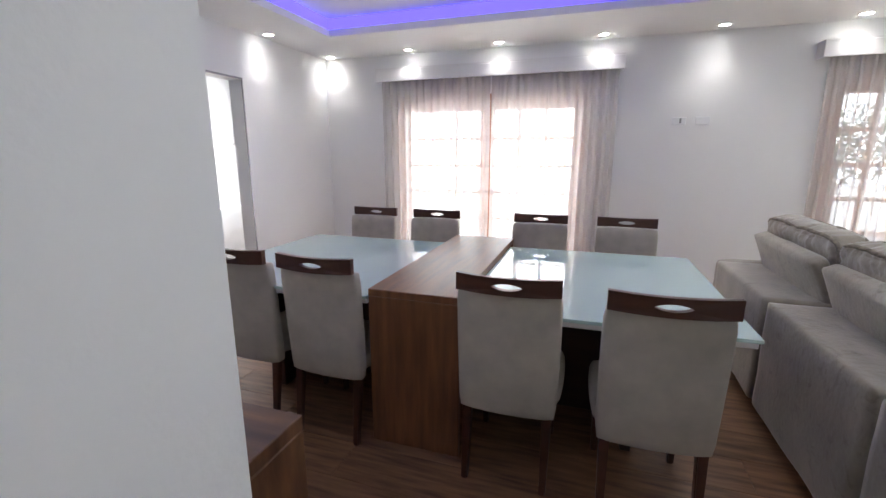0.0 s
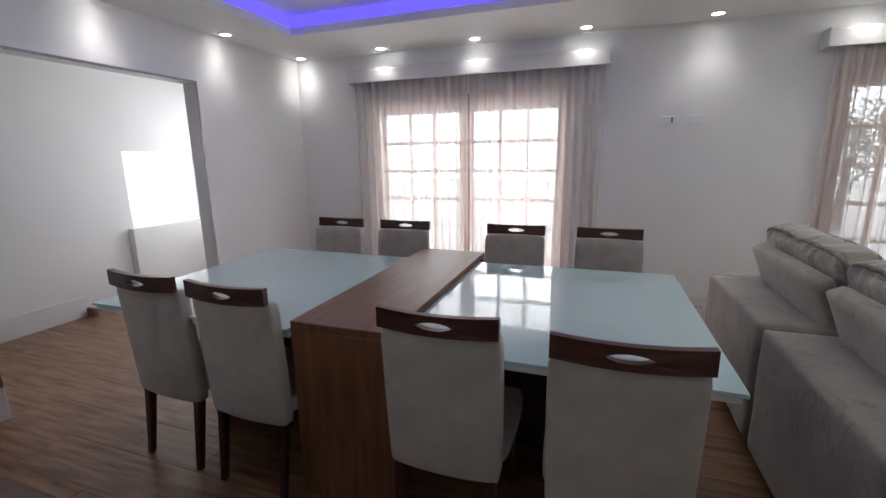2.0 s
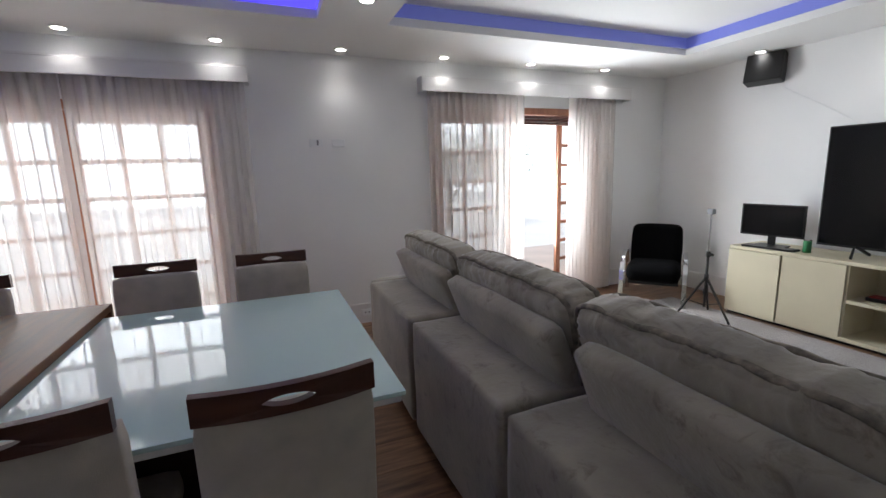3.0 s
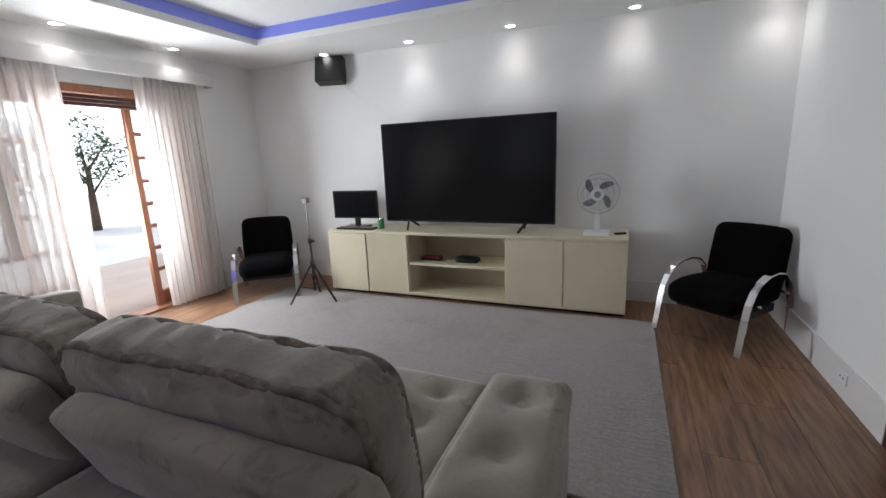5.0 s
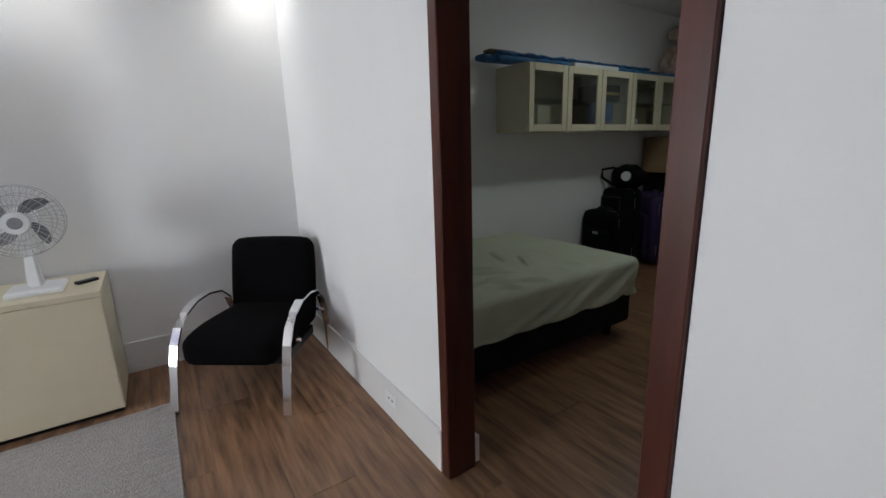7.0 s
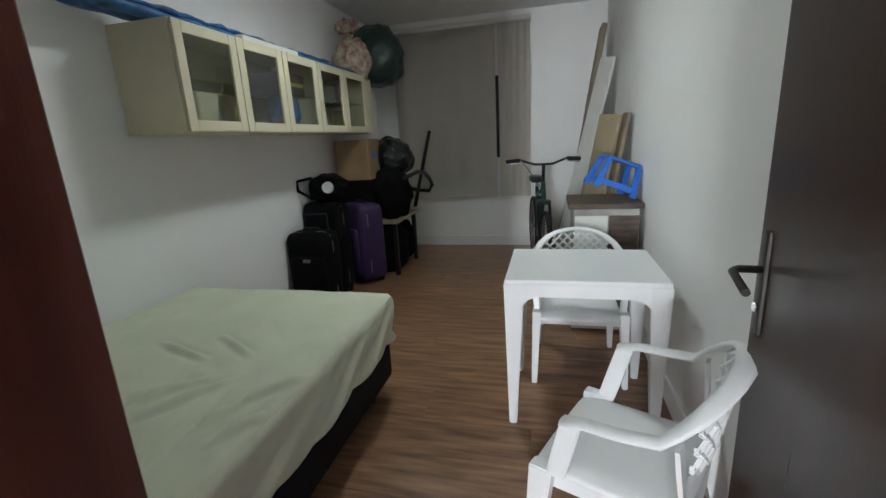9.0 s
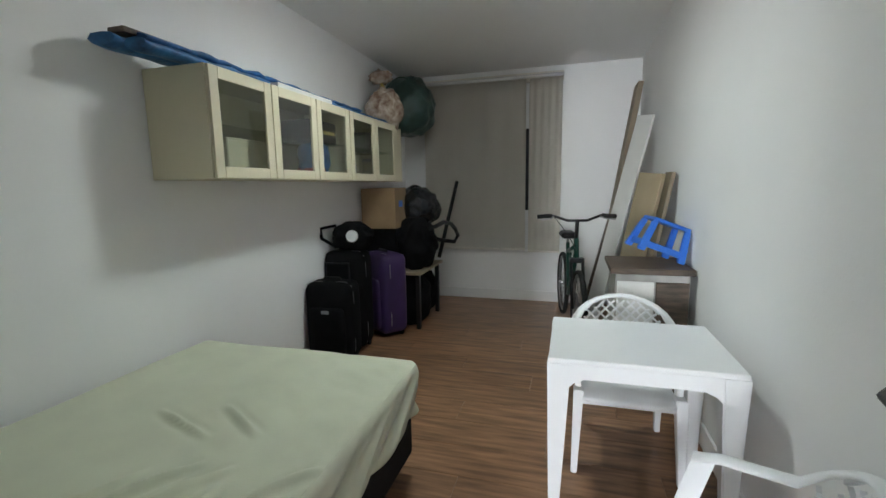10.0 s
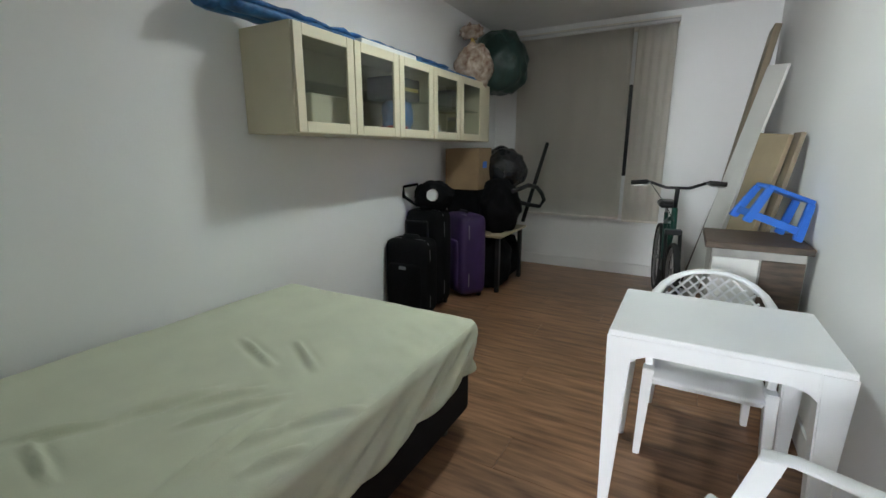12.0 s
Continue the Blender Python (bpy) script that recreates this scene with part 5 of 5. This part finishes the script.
part("tube", rod((7.10, -4.3, 0.62), (7.00, -4.72, 1.42), 0.02), M_BLACK, vac)

# white garden table and chairs
gt = thing("plastic_table", "white moulded plastic garden table", "table")
TX0, TX1, TY0, TY1, TZ = 5.165, 5.835, -2.06, -1.52, 0.72
part("top", box(TX0, TX1, TY0, TY1, TZ - 0.022, TZ, 0.008, 3), M_WPLASTIC, gt)
def apron(p, q, flat):
    """A skirt board, arched on its lower edge, between two corners."""
    b = bmesh.new()
    p, q = Vector(p), Vector(q)
    n = 18
    up, lo = [], []
    for i in range(n + 1):
        u = i / n
        d = 0.055 + 0.10 * max(0, abs(2 * u - 1) - 0.62) ** 2 / 0.145
        c = p.lerp(q, u)
        up.append(c)
        lo.append(c - Vector((0, 0, d)))
    s = (q - p).normalized().cross(Vector((0, 0, 1))) * 0.008
    vs = [[b.verts.new(c + o) for c in row] for o in (s, -s) for row in (up, lo)]
    for i in range(n):
        for a, c in ((0, 1), (3, 2), (2, 0), (1, 3)):
            b.faces.new((vs[a][i], vs[a][i + 1], vs[c][i + 1], vs[c][i]))
    bmesh.ops.recalc_face_normals(b, faces=b.faces)
    return b
zt = TZ - 0.022
for p, q in (((TX0 + 0.03, TY1 - 0.012, zt), (TX1 - 0.03, TY1 - 0.012, zt)), ((TX0 + 0.03, TY0 + 0.012, zt), (TX1 - 0.03, TY0 + 0.012, zt)), ((TX0 + 0.012, TY0 + 0.03, zt), (TX0 + 0.012, TY1 - 0.03, zt)), ((TX1 - 0.012, TY0 + 0.03, zt), (TX1 - 0.012, TY1 - 0.03, zt))):
    part("apron", apron(p, q, 0), M_WPLASTIC, gt)
for x, sx in ((TX0 + 0.04, -1), (TX1 - 0.04, 1)):
    for y, sy in ((TY0 + 0.04, -1), (TY1 - 0.04, 1)):
        part("leg", taper((x + sx * 0.012, y + sy * 0.012, 0), (x, y, zt + 0.006), (0.035, 0.035), (0.088, 0.088)), M_WPLASTIC, gt)


def plastic_chair():
    """Faces -y in its own axes."""
    c = thing("plastic_chair", "white moulded plastic garden armchair with a lattice back", "chair", group="white garden chairs")
    b = cushion(0, -0.02, 0.415, 0.44, 0.45, 0.035, 0.017, -0.006, n=10)
    for v in b.verts:
        if v.co.y < -0.17:
            v.co.z -= 0.8 * (-0.17 - v.co.y) ** 1.5
    part("seat", b, M_WPLASTIC, c)
    part("seat_skirt", sweep([(-0.20, 0.19, 0.385), (-0.215, -0.2, 0.385), (0.215, -0.2, 0.385), (0.20, 0.19, 0.385)], 0.012, 0.055), M_WPLASTIC, c)
    for s in (-1, 1):
        part("leg", taper((s * 0.25, -0.24, 0), (s * 0.235, -0.20, 0.44), (0.03, 0.045), (0.05, 0.075)), M_WPLASTIC, c)
        part("leg", taper((s * 0.23, 0.27, 0), (s * 0.21, 0.19, 0.44), (0.03, 0.045), (0.05, 0.07)), M_WPLASTIC, c)
        part("arm_post", taper((s * 0.235, -0.16, 0.42), (s * 0.26, -0.10, 0.645), (0.03, 0.06), (0.035, 0.06)), M_WPLASTIC, c)
    rim = [(-0.26, -0.13, 0.635), (-0.265, -0.06, 0.652), (-0.265, 0.02, 0.655), (-0.255, 0.12, 0.665)]
    for k in range(1, 12):
        a = math.pi * (1 - k / 12)
        rim.append((0.255 * math.cos(a), 0.12 + 0.15 * math.sin(a), 0.665 + 0.155 * math.sin(a)))
    rim += [(0.255, 0.12, 0.665), (0.265, 0.02, 0.655), (0.265, -0.06, 0.652), (0.26, -0.13, 0.635)]
    part("arm_rail", sweep(rim, 0.055, 0.022, round_=True), M_WPLASTIC, c)
    lat = bmesh.new()

    def back(x, z):
        k = max(0.0, 1 - (x / 0.26) ** 2) ** 0.5
        return Vector((x, 0.12 + 0.145 * k * (0.55 + 0.45 * (z - 0.43) / 0.38), z))

    def top(x):
        return 0.66 + 0.15 * max(0.0, 1 - (x / 0.25) ** 2) ** 0.5

    for s in (-1, 1):
        for k in range(-7, 8):
            pts = []
            for i in range(15):
                z = 0.55 + 0.26 * i / 14
                x = k * 0.055 + s * (z - 0.66)
                if abs(x) < 0.21 and z < top(x):
                    pts.append(back(x, z))
            if len(pts) > 2:
                sweep(pts, 0.010, 0.012, (0, 1, 0), bm=lat)
    part("lattice", lat, M_WPLASTIC, c)
    low = bmesh.new()
    g = [[low.verts.new(back(-0.21 + 0.42 * i / 16, z)) for i in range(17)] for z in (0.42, 0.47, 0.52, 0.565)]
    for j in range(3):
        for i in range(16):
            low.faces.new((g[j][i], g[j][i + 1], g[j + 1][i + 1], g[j + 1][i])).smooth = True
    bmesh.ops.solidify(low, geom=low.faces[:], thickness=0.008)
    part("back_panel", low, M_WPLASTIC, c)
    for s in (-1, 1):
        part("back_post", sweep([back(s * x, z) for x, z in ((0.20, 0.42), (0.215, 0.52), (0.235, 0.60), (0.245, 0.67))], 0.05, 0.012, (0, 1, 0)), M_WPLASTIC, c)
    return c


pc = plastic_chair()
pc.matrix_basis = pose(5.40, -0.93, 0, 0, 0, 66) @ Matrix.Diagonal((0.93, 0.93, 0.93, 1))
copy_thing(pc, pose(5.49, -2.14, 0, 0, 0, 180))

# corner by the window: cabinet, stool, boards, bicycle
oc = thing("old_cabinet", "worn grey cabinet with a dark wooden top", "cabinet")
part("body", box(5.10, 5.50, -3.02, -2.60, 0.02, 0.845, 0.006, 1), M_GREYDOOR, oc)
part("top", box(5.08, 5.53, -3.04, -2.57, 0.846, 0.88, 0.004, 1), M_RUSTIC, oc)
part("door", box(5.29, 5.49, -2.6, -2.588, 0.06, 0.80, 0.003, 1), M_BOARDW, oc)
part("side_board", box(5.105, 5.28, -2.6, -2.59, 0.06, 0.80, 0.003, 1), M_RUSTIC, oc)
stool = thing("step_stool", "bright blue plastic stool lying tipped on the cabinet", "stool", (5.27, -2.80, 0.88), 12)
tip = Matrix.Translation((0.0, 0.0, 0.055)) @ Matrix.Rotation(radians(-21), 4, "Y") @ Matrix.Scale(0.86, 4)
part("seat", move(box(-0.13, 0.13, -0.11, 0.11, 0.22, 0.245, 0.012, 3), tip), M_BLUEPL, stool)
for s in (-1, 1):
    for y in (-1, 1):
        part("leg", move(taper((s * 0.145, y * 0.125, 0), (s * 0.115, y * 0.095, 0.225), (0.05, 0.04), (0.04, 0.035)), tip), M_BLUEPL, stool)
    part("side_rail", move(box(s * 0.14 - 0.008, s * 0.14 + 0.008, -0.11, 0.11, 0.03, 0.075, 0.003, 1), tip), M_BLUEPL, stool)
part("side_rail", move(box(-0.13, 0.13, 0.115, 0.131, 0.03, 0.075, 0.003, 1), tip), M_BLUEPL, stool)


def leaning(name, label, foot, head, w, t, m, twist=0.0):
    """A board leaning from foot to head; w runs along y."""
    f, h = Vector(foot), Vector(head)
    b = box(-t / 2, t / 2, -w / 2, w / 2, 0, (h - f).length, 0.003, 1)
    z = (h - f).normalized()
    y = (Vector((math.sin(twist), math.cos(twist), 0)) - z * z.dot(Vector((math.sin(twist), math.cos(twist), 0)))).normalized()
    x = y.cross(z)
    m4 = Matrix((x, y, z)).transposed().to_4x4()
    m4.translation = f
    return solid(name, move(b, m4), m, label, "board", group="boards leaning on the wall")


leaning("tall_board", "tall grey-brown board leaning into the corner", (5.50, -4.72, 0.02), (5.14, -4.72, 2.33), 0.30, 0.05, M_BOARD)
leaning("tall_board", "tall dark board leaning behind the first", (5.58, -4.93, 0.02), (5.12, -4.93, 1.95), 0.12, 0.03, M_RUSTIC)
leaning("white_panel", "white panel leaning against the bedroom wall", (5.57, -4.15, 0.02), (5.15, -4.12, 1.95), 0.22, 0.02, M_BOARDW, -0.5)
leaning("short_board", "short tan board leaning against the wall", (5.44, -3.45, 0.02), (5.19, -3.45, 1.44), 0.30, 0.03, M_BOARDT, -0.4)
leaning("short_board", "short brown board leaning against the wall", (5.33, -3.30, 0.02), (5.10, -3.28, 1.44), 0.22, 0.025, M_BOARD)

bike = thing("bicycle", "dark green mountain bicycle parked beside the boards", "bicycle", (5.72, -3.90, 0), 98)


def wheel(x):
    w = part("wheel", sweep([(x + 0.315 * math.cos(a), 0, 0.33 + 0.315 * math.sin(a)) for a in [2 * math.pi * k / 40 for k in range(40)]], 0.03, 0.045, (0, 1, 0), True, True), M_TYRE, bike)
    part("rim", sweep([(x + 0.285 * math.cos(a), 0, 0.33 + 0.285 * math.sin(a)) for a in [2 * math.pi * k / 40 for k in range(40)]], 0.018, 0.022, (0, 1, 0), True, True), M_STEEL, w)
    sb = rod((x, -0.04, 0.33), (x, 0.04, 0.33), 0.02)
    for k in range(18):
        a = 2 * math.pi * k / 18
        rod((x, 0.02 * (-1) ** k, 0.33), (x + 0.28 * math.cos(a), 0, 0.33 + 0.28 * math.sin(a)), 0.002, seg=5, bm=sb)
    part("spokes", sb, M_STEEL, w)


wheel(0.30)
wheel(-0.72)
for n_, p, q, r in (("down_tube", (0.12, 0, 0.78), (-0.28, 0, 0.32), 0.022), ("top_tube", (0.10, 0, 0.84), (-0.40, 0, 0.72), 0.018), ("seat_tube", (-0.28, 0, 0.32), (-0.42, 0, 0.80), 0.018), ("chain_stay", (-0.28, 0.03, 0.32), (-0.72, 0.05, 0.33), 0.01), ("seat_stay", (-0.41, 0.03, 0.70), (-0.72, 0.05, 0.33), 0.01), ("head_tube", (0.13, 0, 0.74), (0.09, 0, 0.90), 0.022)):
    part(n_, rod(p, q, r), M_BIKE, bike)
for y in (-0.05, 0.05):
    part("fork_leg", rod((0.30, y, 0.33), (0.14, y, 0.72), 0.014), M_BLACK, bike)
part("fork_crown", box(0.10, 0.18, -0.06, 0.06, 0.70, 0.74, 0.008), M_BLACK, bike)
part("stem", rod((0.09, 0, 0.90), (0.12, 0, 1.06), 0.016), M_BLACK, bike)
hb = part("handlebar", sweep([(0.06, -0.33, 1.09), (0.08, -0.20, 1.10), (0.12, -0.08, 1.06), (0.12, 0.08, 1.06), (0.08, 0.20, 1.10), (0.06, 0.33, 1.09)], 0.022, 0.022, round_=True), M_BLACK, bike)
for s in (-1, 1):
    part("grip", rod((0.06, s * 0.33, 1.09), (0.078, s * 0.21, 1.10), 0.018), M_TYRE, hb)
    part("brake_lever", sweep([(0.085, s * 0.19, 1.10), (0.14, s * 0.22, 1.08), (0.13, s * 0.31, 1.07)], 0.012, 0.008), M_STEEL, hb)
part("saddle", cushion(-0.44, 0, 0.88, 0.26, 0.14, 0.06, 0.028, 0.004, n=8), M_BLACK, bike)
part("seat_post", rod((-0.42, 0, 0.80), (-0.44, 0, 0.87), 0.012), M_STEEL, bike)
part("cranks", sweep([(-0.28, 0.07, 0.32), (-0.16, 0.08, 0.22)], 0.02, 0.012), M_STEEL, bike)
part("pedal", box(-0.20, -0.11, 0.09, 0.17, 0.20, 0.225, 0.004, 1), M_BLACK, bike)
part("chain_ring", rod((-0.28, 0.04, 0.32), (-0.28, 0.05, 0.32), 0.085, seg=28), M_STEEL, bike)
cbl = [(0.10, -0.19, 1.09), (0.22, -0.14, 1.02), (0.22, -0.06, 0.9), (0.13, 0, 0.80)]
part("brake_cable", sweep(cbl, 0.006, 0.006, round_=True), M_BLACK, bike)

# ---- laminate floor, plank by plank ----
floor = thing("floor", "brown wood-grain laminate floor in long planks", "floor", kind="structure")
part("underlay", box(-3.6, XE + 0.1, BYS - 0.1, YN + 0.05, -0.04, -0.012), M_SUB, floor)
PW, PL = 0.24, 1.45
shared = {}


def plank(x0, x1, y0, y1):
    ln = round(x1 - x0, 2)
    if ln not in shared:
        shared[ln] = mesh_of("plank", box(-ln / 2 + 0.0006, ln / 2 - 0.0006, -PW / 2 + 0.0006, PW / 2 - 0.0006, -0.011, 0.0, 0.0012, 1))
        shared[ln].materials.append(M_FLOOR)
    ob = new("plank", shared[ln])
    ob.location = ((x0 + x1) / 2, (y0 + y1) / 2, 0)
    ob.parent = floor


k = 0
y = BYS - 0.05
while y < YN + 0.05:
    a, c = (BXW - 0.1, BXE + 0.1) if y + PW < -0.05 and y + PW > -9 else (-3.3, XE + 0.1)
    if -1.25 < y and y + PW < -0.05:
        a = 2.6
    if y > 0.95:
        a = -3.4
    elif y + PW >= -0.05:
        a = 2.55
    x = a - (k * 0.53 % PL)
    while x < c:
        x0, x1 = max(x, a), min(x + PL, c)
        if x1 - x0 > 0.05:
            plank(x0, x1, y, y + PW)
        x += PL
    y += PW
    k += 1
